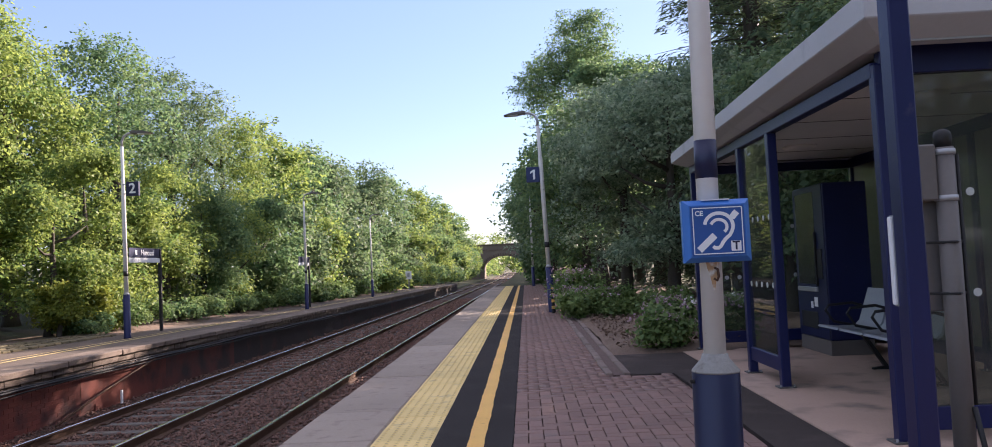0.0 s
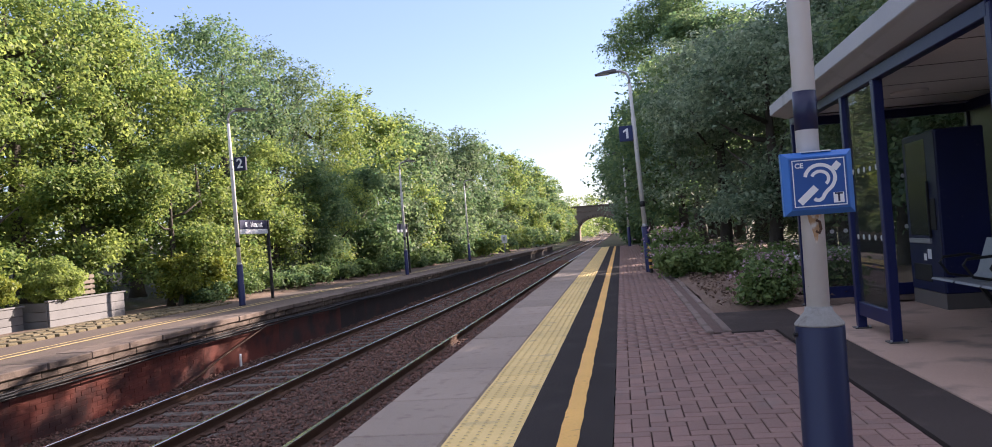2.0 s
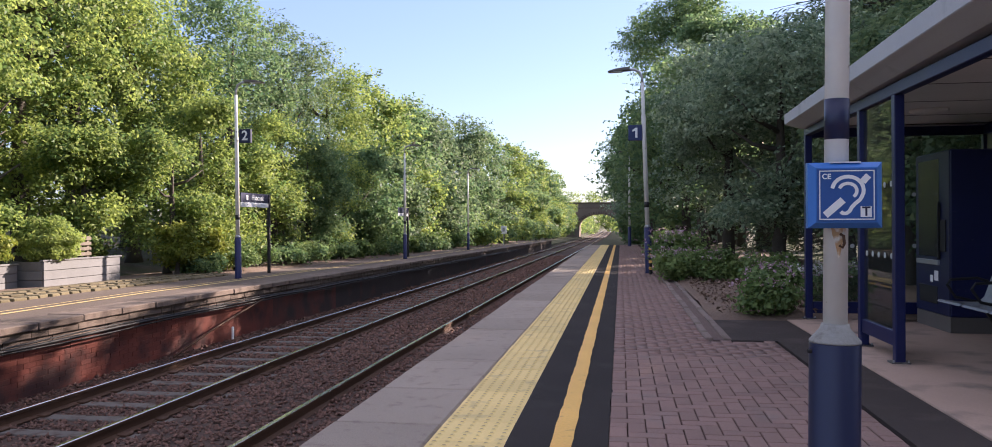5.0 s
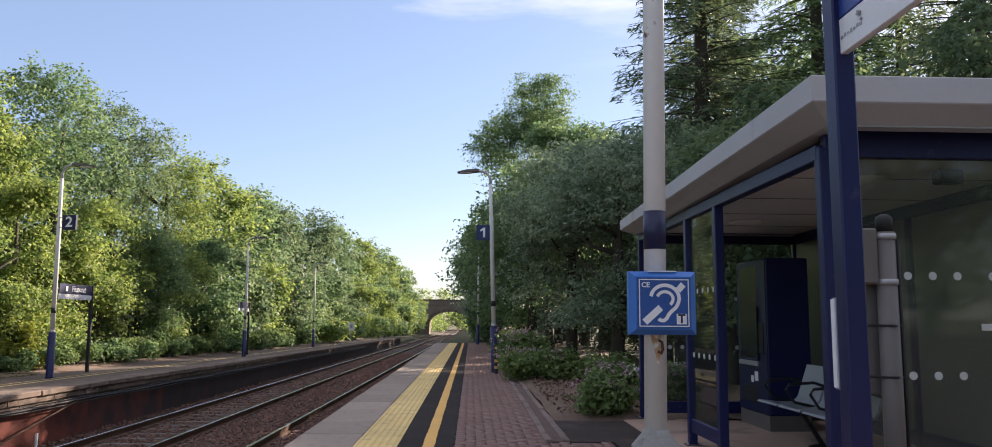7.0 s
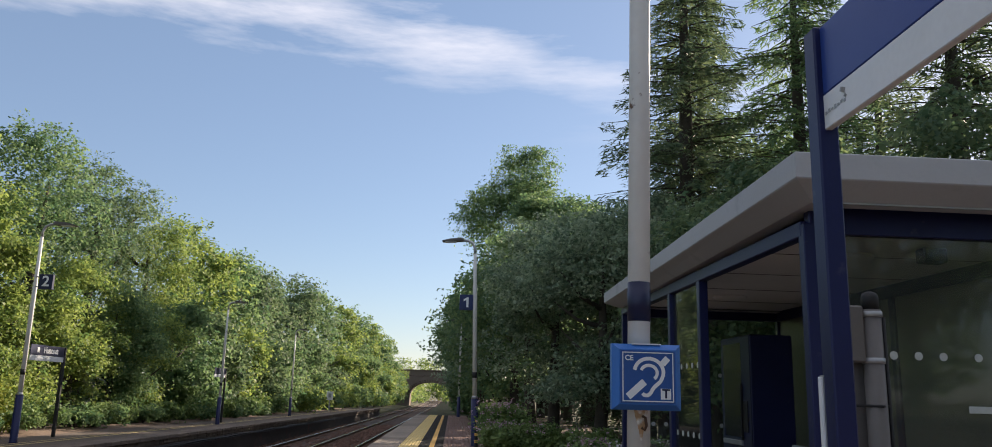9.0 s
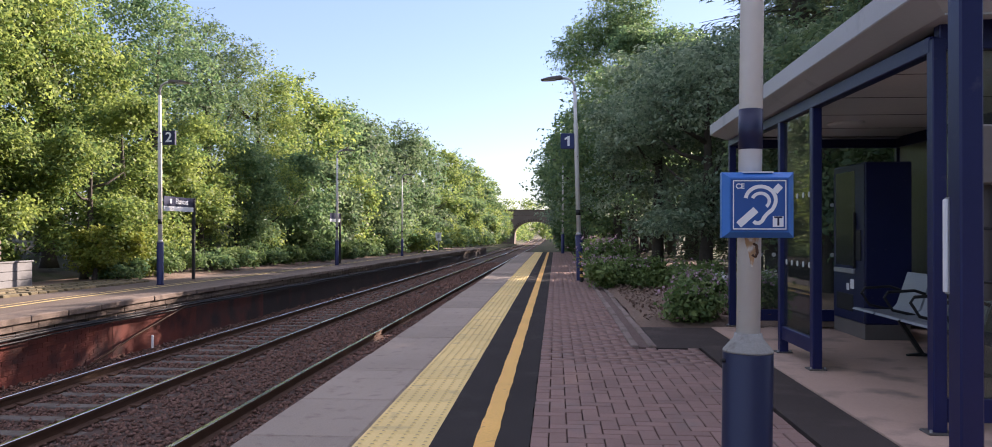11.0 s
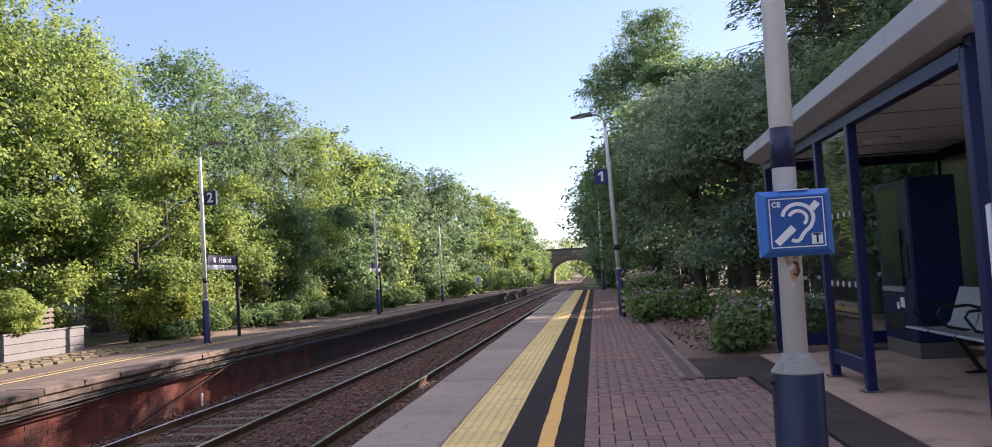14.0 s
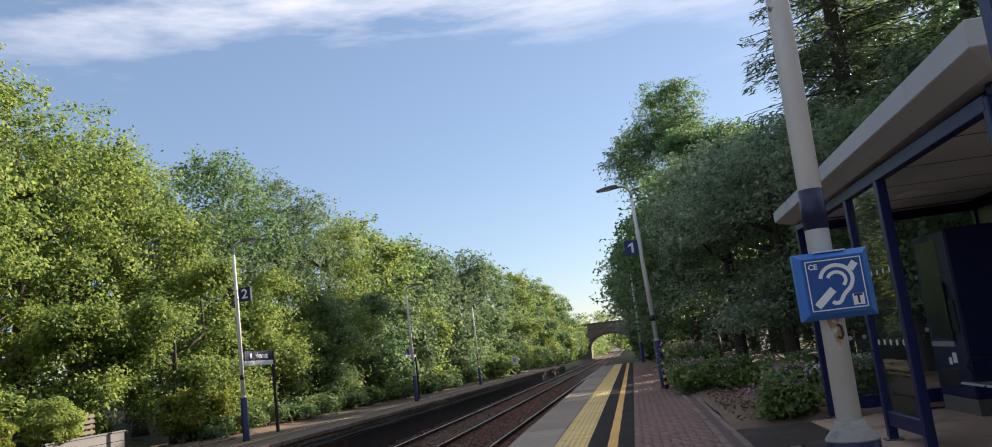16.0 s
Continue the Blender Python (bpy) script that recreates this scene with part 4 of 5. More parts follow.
bm = bmesh.new()
rings = []
for d, z in ((0.28, 2.24), (0.155, 2.235), (0.145, 2.24), (0.006, 2.325), (0.0, 2.333), (0.0, 2.472), (0.006, 2.478), (0.30, 2.49)):
    rings.append([bm.verts.new((x, y, roof_z(y, z))) for x, y in ((RX0 + d, RY0 + d), (RX1 - d, RY0 + d), (RX1 - d, RY1 - d), (RX0 + d, RY1 - d))])
for a, b in zip(rings, rings[1:]):
    for i in range(4):
        bm.faces.new((a[i], a[(i + 1) % 4], b[(i + 1) % 4], b[i]))
bm.faces.new(rings[-1])
bmesh.ops.recalc_face_normals(bm, faces=bm.faces[:])
part("roof", bm, ROOF_GREY, shelter, "grey pressed metal roof edge")
part("drip_lip", one(RX0 + 0.155, RX1 - 0.155, RY0 + 0.146, RY0 + 0.162, 2.226, 2.238, bev=0.002), GALV, shelter, "thin bright drip lip")
part("ceiling_panel", one(RX0 + 0.28, RX1 - 0.28, SY0 + 0.04, RY1 - 0.24, 2.178, 2.195), CEIL, shelter, "pale grey soffit boards")
for q in range(1, 5):
    part("soffit_seam", one(RX0 + 0.28, RX1 - 0.28, SY0 + 0.1 + q * 0.97, SY0 + 0.108 + q * 0.97, 2.174, 2.1775), GREY_PAINT, shelter)
for ly in (5.7, 8.2):
    lt = part("ceiling_light", tube(bmesh.new(), [(2.9, ly, 2.178), (2.9, ly, 2.16), (2.9, ly, 2.145)], [0.17, 0.165, 0.12], 24), CEIL, shelter, "unlit round ceiling light", True)
part("back_panel", one(SXB - 0.012, SXB + 0.012, SY0 + 0.06, 6.955, 0.2, 2.06), BACK_GLASS, shelter, "dark tinted reflecting back pane")
part("back_panel", one(SXB - 0.012, SXB + 0.012, 7.045, SY1 - 0.05, 0.2, 2.06), BACK_GLASS, shelter)
part("kick_rail", one(SXB - 0.03, SXB + 0.03, SY0, SY1, 0.07, 0.2, bev=0.004), BLUE, shelter)
part("kick_rail", one(SX + 0.04, SXB - 0.05, SY0 - 0.025, SY0 + 0.025, 0.07, 0.2, bev=0.004), BLUE, shelter)
part("kick_rail", one(SX + 0.04, SXB - 0.04, SY1 - 0.025, SY1 + 0.025, 0.07, 0.2, bev=0.004), BLUE, shelter)
part("kick_rail", one(SX - 0.025, SX + 0.025, 6.64, 7.45, 0.13, 0.25, bev=0.004), BLUE, shelter)


def pane(x0, x1, y0, y1, z0, z1, material, label):
    g = part("glass_panel", one(x0, x1, y0, y1, z0, z1), material, shelter, label)
    g.visible_shadow = False
    return g


pane(SX - 0.004, SX + 0.004, 6.64, 7.45, 0.25, 2.085, GLASS, "clear narrow side pane")
pane(SX + 0.04, SXB - 0.05, SY0 - 0.004, SY0 + 0.004, 0.2, 2.10, GLASS_OLD, "scratched end pane with frosted dots")
pane(SX + 0.04, SXB - 0.04, SY1 - 0.004, SY1 + 0.004, 0.2, 2.06, GLASS, "clear end pane")
dot_me = finish(tube(bmesh.new(), [(0, -0.0015, 0), (0, 0.0015, 0)], 0.024, 16), "frosted_dot", DOT)
for ye in (SY0 - 0.007, SY1 - 0.007):
    for zz in (0.831, 1.405):
        for i in range(10):
            piece("frosted_dot", dot_me, shelter, (2.265 + 0.148 * i if i < 5 else 3.067 + 0.151 * (i - 5), ye, zz))
for zz in (0.831, 1.405):
    for i in range(5):
        piece("frosted_dot", dot_me, shelter, (SX - 0.007, 6.74 + 0.155 * i, zz), 90)
for zz in (0.5, 1.13, 1.75):
    part("pane_clip", one(SXB - 0.1, SXB - 0.045, SY0 - 0.012, SY0 + 0.012, zz - 0.02, zz + 0.02, bev=0.003), DARK, shelter)
spk = part("loudspeaker", one(2.83, 2.98, SY0 + 0.05, SY0 + 0.15, 1.97, 2.06, bev=0.01), DARK, shelter, "small black loudspeaker under the roof")
part("grip_plate", one(2.98, 3.14, SY0 - 0.012, SY0 - 0.006, 1.09, 1.13, bev=0.002), DOT, shelter, "small pale plate")

part("corner_bracket", prism(bmesh.new(), [(4.68, 0.24), (5.05, 0.44), (5.05, 0.56), (4.68, 0.50)], SXB - 0.04, SXB - 0.014, "x"), DARK, shelter, "black fixing plate low on the back pane")

# vending machine
vm = thing("vending_machine", (3.165, 8.84, 0), "navy blue vending machine with a dark glass front", "vending machine")
part("body", one(0, 0.46, -0.445, 0.445, 0.16, 1.81, bev=0.012), BLUE, vm)
part("plinth", one(0.0, 0.44, -0.445, 0.445, 0.0, 0.16), GREY_PAINT, vm, "grey metal plinth")
part("window", one(-0.012, 0.004, -0.2, 0.36, 0.74, 1.74, bev=0.004), MACHINE_GLASS, vm, "dark glass window")
part("window_frame", one(-0.008, 0.002, -0.44, 0.44, 0.17, 1.795, bev=0.003), NAVY, vm)
part("keypad", one(-0.02, 0.0, -0.37, -0.24, 0.8, 1.12, bev=0.004), DARK, vm)
part("handle", one(-0.035, -0.01, -0.23, -0.21, 0.72, 1.3, bev=0.004), DARK, vm)
part("sill", one(-0.03, 0.0, -0.2, 0.38, 0.66, 0.71, bev=0.004), GALV, vm, "pale metal sill")
part("sticker", one(-0.012, -0.0085, -0.17, -0.07, 0.5, 0.6), WHITE, vm, "small white stickers")
part("sticker", one(-0.012, -0.0085, -0.03, 0.04, 0.48, 0.55), WHITE, vm)
part("chute", one(-0.014, -0.006, -0.15, 0.34, 0.26, 0.44, bev=0.004), DARK, vm)

# row of seats
bench = thing("bench_seating", (3.0, 0, 0), "row of perforated grey steel seats with black armrests", "bench")
part("rail", one(0.0, 0.06, 6.1, 7.66, 0.33, 0.385, bev=0.004), DARK, bench)
for ly in (6.38, 7.38):
    part("leg", prism(bmesh.new(), [(0.14, 0.006), (0.36, 0.006), (0.36, 0.02), (0.28, 0.035), (0.09, 0.33), (0.05, 0.33), (0.24, 0.035), (0.14, 0.02)], ly - 0.02, ly + 0.02), DARK, bench)
seat_prof = [(-0.24, 0.395), (-0.225, 0.412), (-0.05, 0.392), (0.10, 0.392), (0.15, 0.44), (0.25, 0.735), (0.263, 0.735), (0.168, 0.425), (0.112, 0.378), (-0.05, 0.378), (-0.225, 0.40)]
arm_pts = [(0.1, 0.39), (-0.08, 0.43), (-0.15, 0.54), (-0.12, 0.585), (0.10, 0.60), (0.19, 0.57)]
for i in range(3):
    y0 = 6.13 + 0.505 * i
    part("seat", prism(bmesh.new(), seat_prof, y0 + 0.02, y0 + 0.485), SEAT, bench)
for i in range(4):
    y0 = 6.13 + 0.505 * i
    part("armrest", tube(bmesh.new(), [(a, y0, b) for a, b in arm_pts], 0.013, 8), DARK, bench)

# ---- large name board beside the shelter, facing the line ----
nb2 = name_board((1.297, 1.73, 0), 1.82, 2.025, (0.91, -0.91), "large navy and white station name board on navy posts", BOARD_BLUE)
lg = bmesh.new()
tube(lg, [(-0.0145, 0.735, 2.108), (-0.0145, 0.728, 2.122)], 0.010, 10)
tube(lg, [(-0.0145, 0.722, 2.088), (-0.0145, 0.716, 2.094)], 0.005, 8)
part("emblem", lg, GALV, nb2)
for i in range(7):
    part("print_bar", one(-0.0145, -0.0135, 0.86 - 0.021 * i - 0.014, 0.86 - 0.021 * i, 2.072 + 0.002 * (i % 3), 2.083 + 0.004 * (i % 2)), GALV, nb2)

# ---- grey pole with equipment cases ----
gp = thing("equipment_pole", (1.877, 3.5, 0), "grey steel pole with clamped equipment cases and cables", "pole")
part("pole", tube(bmesh.new(), [(0, 0, -0.02), (0, 0, 1.53)], [0.045, 0.042], 20), GREY_PAINT, gp, "", True)
part("cap", tube(bmesh.new(), [(0, 0, 1.53), (0, 0, 1.585), (0, 0, 1.60), (0, 0, 1.61)], [0.036, 0.036, 0.031, 0.012], 20), DARK, gp, "black domed cap", True)
for z in (1.31, 1.51):
    part("clamp", tube(bmesh.new(), [(0, 0, z - 0.012), (0, 0, z + 0.012)], 0.047, 20), GALV, gp, "bright steel clamp", True)
    part("strap", one(-0.14, 0.0, -0.006, 0.006, z - 0.01, z + 0.01), GALV, gp)
part("case", one(-0.128, -0.045, -0.03, 0.08, 1.3, 1.545, bev=0.008), GREY_PAINT, gp, "grey equipment case")
part("back_plate", one(-0.13, 0.06, 0.055, 0.085, 0.82, 1.50, bev=0.006), GREY_PAINT, gp, "flat grey back plate")
for z in (0.9, 1.12):
    part("strap", tube(bmesh.new(), [(-0.09, 0.02, z), (0.0, -0.052, z), (0.052, 0.0, z)], 0.006, 6), DARK, gp)
cable = [(0.03, -0.04, 0.42), (0.05, -0.06, 0.25), (0.02, -0.09, 0.1), (-0.06, -0.1, 0.03), (-0.14, -0.08, 0.02)]
part("cable", tube(bmesh.new(), cable, 0.012, 8), DARK, gp, "black flexible cable", True)
part("cable", tube(bmesh.new(), [(0.056, 0.0, 1.5), (0.058, 0, 0.9), (0.058, 0, 0.42)], 0.008, 6), DARK, gp, "", True)
tc = thing("notice_plate", (1.256, 2.68, 0), "slim white notice plate fixed to the sign post", "notice")
part("plate", one(-0.004, 0.004, -0.012, 0.012, 0.92, 1.21, bev=0.002), WHITE, tc)
part("frame", one(0.0042, 0.007, -0.014, 0.014, 0.915, 1.215), GALV, tc)

# ---- house and garden wall behind the shelter ----
house = thing("house", (12.5, 13.0, 0), "brick house with slate roof glimpsed behind trees", "house")
part("wall", one(-3, 3, -5, 5, 0, 3.5), HOUSE_BRICK, house)
part("roof", prism(bmesh.new(), [(-3.4, 3.4), (0, 5.6), (3.4, 3.4), (3.3, 3.25), (0, 5.4), (-3.3, 3.25)], -5.3, 5.3), SLATE, house, "grey slate roof")
for q in range(9):
    s_ = part("slate_course", one(-3.45 + 0.38 * q, -3.05 + 0.38 * q, -5.3, 5.3, 0, 0.02), SLATE, house)
    s_.matrix_basis = Matrix.Translation((-3.4 + 0.37 * q, 0, 3.43 + 0.2395 * q)) @ pose(0, 0, 0, 0, -31.5, 0) @ Matrix.Translation((3.45 - 0.38 * q, 0, 0))
part("chimney", one(-0.3, 0.3, 2.0, 2.9, 5.2, 6.4), HOUSE_BRICK, house)
for wy in (-3.0, 0.5, 3.0):
    w_ = part("window", one(-3.03, -2.98, wy - 0.5, wy + 0.5, 1.9, 3.0), MACHINE_GLASS, house)
    part("window_frame", one(-3.06, -2.99, wy - 0.56, wy + 0.56, 2.98, 3.08), WHITE, w_)
    part("window_frame", one(-3.06, -3.0, wy - 0.03, wy + 0.03, 1.9, 3.0), WHITE, w_)
rs = thing("maroon_sign", (8.85, 10.15, 2.98), "maroon sign board with white capital letters", "sign")
part("panel", one(-0.03, 0.03, -0.9, 0.9, -0.22, 0.22, bev=0.005), MAROON, rs)
part("post", one(-0.02, 0.05, -0.85, -0.8, -3.0, -0.2), POST_WOOD, rs)
part("post", one(-0.02, 0.05, 0.8, 0.85, -3.0, -0.2), POST_WOOD, rs)
writing("lettering", "OAT", 0.22, WHITE, rs, pose(-0.034, -0.35, 0, 90, 0, -90))
gwall = thing("garden_wall", (5.6, 0, 0), "low weathered brick garden wall behind the shelter", "wall", kind="structure")
part("core", one(0.004, 0.2, -6, 12, -0.2, 0.92), EDGING, gwall)
part("coping", one(-0.04, 0.25, -6, 12, 0.92, 1.0, bev=0.012), STONE, gwall)
gb = np.array([[0.012, -6 + 0.225 * i + (0.112 if j % 2 else 0), -0.08 + 0.075 * j] for j in range(14) for i in range(80)])
ob = new("bricks", boxes_mesh("bricks", gb, np.tile([0.014, 0.109, 0.034], (len(gb), 1)), HOUSE_BRICK, 0.002))
ob.parent = gwall
tagged(ob, kind="stuff")

# ---- planters, bench and clutter on the far platform ----


def planter(place, length, deep, high, label):
    t = thing("planter", place, label, "planter", "wooden planters")
    nb_ = 3
    bh = high / nb_
    for k in range(nb_):
        z0 = k * bh
        part("board", one(-0.02, 0.02, -length / 2, length / 2, z0 + 0.004, z0 + bh - 0.004, bev=0.006), PLANTER, t)
        for sy in (-length / 2, length / 2):
            part("board", one(-deep, -0.02, sy - 0.02, sy + 0.02, z0 + 0.004, z0 + bh - 0.004, bev=0.006), PLANTER, t)
    part("board", one(-deep - 0.02, -deep + 0.02, -length / 2, length / 2, 0.0, high), PLANTER, t)
    part("rim", one(-0.05, 0.04, -length / 2 - 0.04, length / 2 + 0.04, high, high + 0.035, bev=0.006), PLANTER, t)
    part("soil", one(-deep + 0.02, -0.02, -length / 2 + 0.02, length / 2 - 0.02, high - 0.1, high - 0.04), SOIL, t)
    return t


planter((-11.45, 15.53, FZ + 0.0), 2.45, 0.7, 0.56, "weathered pale grey board planter on the verge")
planter((-11.9, 13.66, FZ + 0.0), 0.95, 0.7, 0.5, "short pale grey board planter with a shrub")
fb = thing("slatted_bench", (-12.35, 16.3, FZ + 0.03), "dark slatted wooden bench behind the planter", "bench")
for k in range(4):
    part("slat", one(-0.02, 0.02, -0.7, 0.7, 0.55 + 0.12 * k, 0.63 + 0.12 * k, bev=0.006), POST_WOOD, fb)
for k in range(4):
    part("seat_slat", one(0.05 + 0.11 * k, 0.14 + 0.11 * k, -0.7, 0.7, 0.42, 0.45, bev=0.006), POST_WOOD, fb)
for sy in (-0.62, 0.62):
    part("leg", one(-0.05, -0.01, sy - 0.04, sy + 0.04, 0, 1.0), POST_WOOD, fb)
    part("leg", one(0.42, 0.48, sy - 0.04, sy + 0.04, 0, 0.42), POST_WOOD, fb)


def clipped(seed, place, r, leafmat, label, squash=0.85):
    rng_ = np.random.default_rng(seed)
    t = thing("round_shrub", place, label, "shrub", "clipped shrubs")
    n_ = 6500
    d = unit(rng_.normal(size=(n_, 3)))
    bumps = 1 + 0.12 * np.sin(d[:, 0] * 7 + 1) * np.sin(d[:, 1] * 6) + 0.1 * np.sin(d[:, 2] * 9)
    p = d * (r * bumps * rng_.uniform(0.72, 1.06, n_))[:, None] * np.array([1, 1.1, squash])
    ob_ = new("leaves", quads_mesh("leaves", leaf_quads(rng_, p, d + np.array([0, 0, 0.3]), 0.075, 0.45, 0.7), leafmat))
    ob_.parent = t
    part("stem", tube(bmesh.new(), [(0, 0, -r), (0, 0, 0)], 0.05, 8), BARK, t)
    return t


clipped(1, (-11.75, 14.85, 0.78), 0.55, LEAF_LIT, "rounded bright green clipped conifer shrub in a planter")
clipped(2, (-12.1, 13.3, 0.72), 0.56, LEAF_GOLD, "golden green spreading shrub in a planter", 0.7)
clipped(3, (-12.1, 11.9, 0.8), 0.6, LEAF_LIT, "bright green shrub on the verge", 0.9)

pipe = thing("wall_pipe", (0, 0, 0), "dark pipes and cables clipped along the brick wall", "pipe")
for z, r_ in ((-0.455, 0.022), (-0.50, 0.014), (-0.415, 0.012)):
    part("pipe", tube(bmesh.new(), [(FX + 0.06, y_, z + fdrop(y_) + 0.012 * math.sin(y_ * 1.3 + z * 30)) for y_ in np.arange(-4, 60, 1.0)], r_, 8), DARK, pipe, "", True)
part("pipe", tube(bmesh.new(), [(FX + 0.06, 16.2, -0.48), (FX + 0.1, 13.9, -0.86), (FX + 0.22, 12.4, -1.12)], 0.018, 8), RUST, pipe, "sloping rusty pipe", True)
stk = thing("marker_stake", (FX + 0.2, 14.5, -1.12), "short pale timber marker stake in the ballast", "stake")
part("stake", one(-0.015, 0.015, -0.025, 0.025, 0, 0.24, bev=0.004), WHITE, stk)
fs = thing("end_notice", (-9.5, 64.3, -0.62), "small white notice on a thin post by the platform end", "sign")
part("plate", one(-0.25, 0.25, -0.02, 0.02, 0.85, 1.5, bev=0.01), WHITE, fs)
part("symbol", one(-0.1, 0.1, -0.026, -0.021, 1.05, 1.35), GALV, fs)
part("post", one(-0.04, 0.04, 0.02, 0.08, -0.1, 1.5), GALV, fs)
fence = thing("palisade_fence", (-11.3, 54, -0.6), "grey steel palisade fence at the platform end", "fence")
part("rail", one(-0.03, 0.03, 0, 12, 0.4, 0.46), GALV, fence)
part("rail", one(-0.03, 0.03, 0, 12, 1.4, 1.46), GALV, fence)
pale_me = finish(one(-0.01, 0.01, -0.035, 0.035, 0, 1.6), "pale", POST_WOOD)
for i in range(60):
    piece("pale", pale_me, fence, (0.04, 0.1 + 0.2 * i, -0.1))

# ---- stone arch bridge ----
BY, BZ = 168.0, fall(168)
bridge = thing("arch_bridge", (-4.6, BY, BZ), "stone single arch road bridge over the line", "bridge")
bm = bmesh.new()
arch = [(4.1 * math.cos(a), 1.3 + 2.55 * math.sin(a)) for a in np.linspace(math.pi, 0, 25)]
outline = [(-16, -1.6), (-4.1, -1.6)] + arch + [(4.1, -1.6), (18, -1.6), (18, 5.2), (-16, 5.2)]
outline = [(a, b) for a, b in outline]
prism(bm, outline, 0, 7)
part("body", bm, BRIDGE, bridge)
part("parapet_coping", one(-16.2, 18.2, -0.15, 0.4, 6.1, 6.35, bev=0.03), STONE, bridge)
part("parapet", one(-16, 18, 0, 0.3, 5.2, 6.1), BRIDGE, bridge)
part("string_course", one(-16, 18, -0.12, 0.0, 5.0, 5.25), STONE, bridge)
vous = finish(one(-0.16, 0.16, -0.08, 0.1, 0, 0.55, bev=0.015), "voussoir", STONE)
for a in np.linspace(math.pi, 0, 27):
    piece("voussoir", vous, bridge, (4.1 * math.cos(a), 0, 1.3 + 2.55 * math.sin(a)), 0, ry=90 - math.degrees(math.atan2(math.sin(a) / 2.55, math.cos(a) / 4.1)))


# ---- trees and shrubs ----
LIT_T = "broad-leaved tree in bright green summer leaf on the bank"
# tall trees behind the far platform: y, x, height, spread, leaf
LEFT = [(7.5, -16.5, 11.0, 3.6, 0), (11.5, -16.6, 11.0, 3.5, 0), (15.2, -15.6, 10.4, 3.3, 0), (18.9, -15.8, 10.4, 3.2, 0), (21.6, -16.4, 10.6, 3.1, 0), (24.2, -16.0, 9.6, 2.8, 0), (28.6, -15.2, 10.2, 3.6, 1), (34.5, -15.4, 10.9, 3.3, 2),
        (39.5, -15.0, 10.0, 3.0, 0), (45.5, -14.8, 10.4, 3.0, 0), (52.0, -15.0, 9.8, 3.3, 1), (59.0, -15.2, 10.4, 3.5, 2), (67.0, -15.4, 10.6, 3.6, 2), (76.0, -15.0, 11.8, 4.0, 2), (87.0, -15.5, 12.0, 4.4, 1), (99.0, -15.0, 12.2, 4.4, 0), (112.0, -14.5, 12.4, 4.6, 1),
        (127.0, -14.5, 12.6, 4.8, 0), (143.0, -14.0, 12.6, 5.0, 1), (158.0, -14.5, 12.0, 4.8, 0)]
LM = (LEAF_LIT, LEAF_MID, LEAF_DEEP)
for i, (y, x, h, sp, k) in enumerate(LEFT):
    near = y < 40
    tree(100 + i, "tree", (x, y, 0.1 + fall(y)), h, sp, 0.6, LM[k], 0.125 if near else 0.19 + 0.0011 * y, 620 if near else 250, 36 if near else 30, 0.25 if near else 0.38, 26, LIT_T, group="trees on the far bank", dome=2 + i % 3)
BACK = [(10.0, -19.5), (16.0, -20.0), (22.0, -18.5), (27.5, -18.5), (33.0, -18.5)]
for i, (y, x) in enumerate(BACK):
    tree(180 + i, "tree", (x, y, 0.4), 8.6, 3.2, 0.3, LEAF_DEEP, 0.22, 220, 30, 0.4, 24, "deep green tree further back on the bank", group="trees on the far bank")
# lower trees and bushes right behind the platform, leafy to the ground
FRONT = [(9.5, -13.6, 5.0, 1.9, 0), (12.4, -14.0, 5.4, 2.0, 0), (15.4, -14.2, 5.4, 2.0, 0), (17.8, -13.2, 3.8, 1.6, 0), (19.6, -12.0, 3.9, 1.5, 0), (21.9, -12.2, 5.2, 1.7, 0), (24.2, -12.0, 4.4, 1.6, 0), (26.8, -12.2, 5.6, 1.8, 0), (29.4, -12.0, 4.8, 1.7, 1), (32.2, -12.2, 5.0, 1.8, 0), (35.4, -12.0, 5.0, 1.9, 1),
         (38.8, -12.2, 5.0, 1.9, 1), (42.4, -12.0, 5.5, 2.0, 2), (46.5, -12.0, 4.9, 2.1, 0), (51.0, -12.2, 5.0, 2.2, 2), (56.0, -12.4, 5.0, 2.4, 1), (61.5, -12.6, 5.2, 2.5, 2), (68.0, -12.4, 5.6, 2.8, 1), (75.5, -12.0, 6.0, 3.0, 2), (84.0, -11.8, 6.4, 3.2, 0), (94.0, -11.8, 6.5, 3.4, 1), (105.0, -12.0, 6.6, 3.4, 0), (118.0, -12.0, 6.5, 3.6, 1), (133.0, -12.2, 6.5, 3.8, 0), (148.0, -12.6, 6.2, 3.8, 1)]
for i, (y, x, h, sp, k) in enumerate(FRONT):
    near = y < 34
    tree(200 + i, "leafy_bush", (x, y, FZ + fdrop(y)), h, sp, 0.0, LM[k], 0.105 if near else 0.165 + 0.001 * y, 410 if near else 210, 36 if near else 28, 0.20 if near else 0.32, 20, "dense leafy bush spilling to the platform edge", group="bushes behind the far platform", category="bush")
GOLD = [(18.9, -11.3, 1.5, 0.6), (19.7, -11.4, 0.9, 0.5), (20.6, -11.2, 1.2, 0.6)]
for i, (y, x, h, sp) in enumerate(GOLD):
    tree(250 + i, "golden_bush", (x, y, FZ + fdrop(y)), h, sp, 0.0, LEAF_GOLD, 0.09, 90, 40, 0.12, 9, "small yellow-leaved bush behind the platform", group="golden bushes", category="bush")
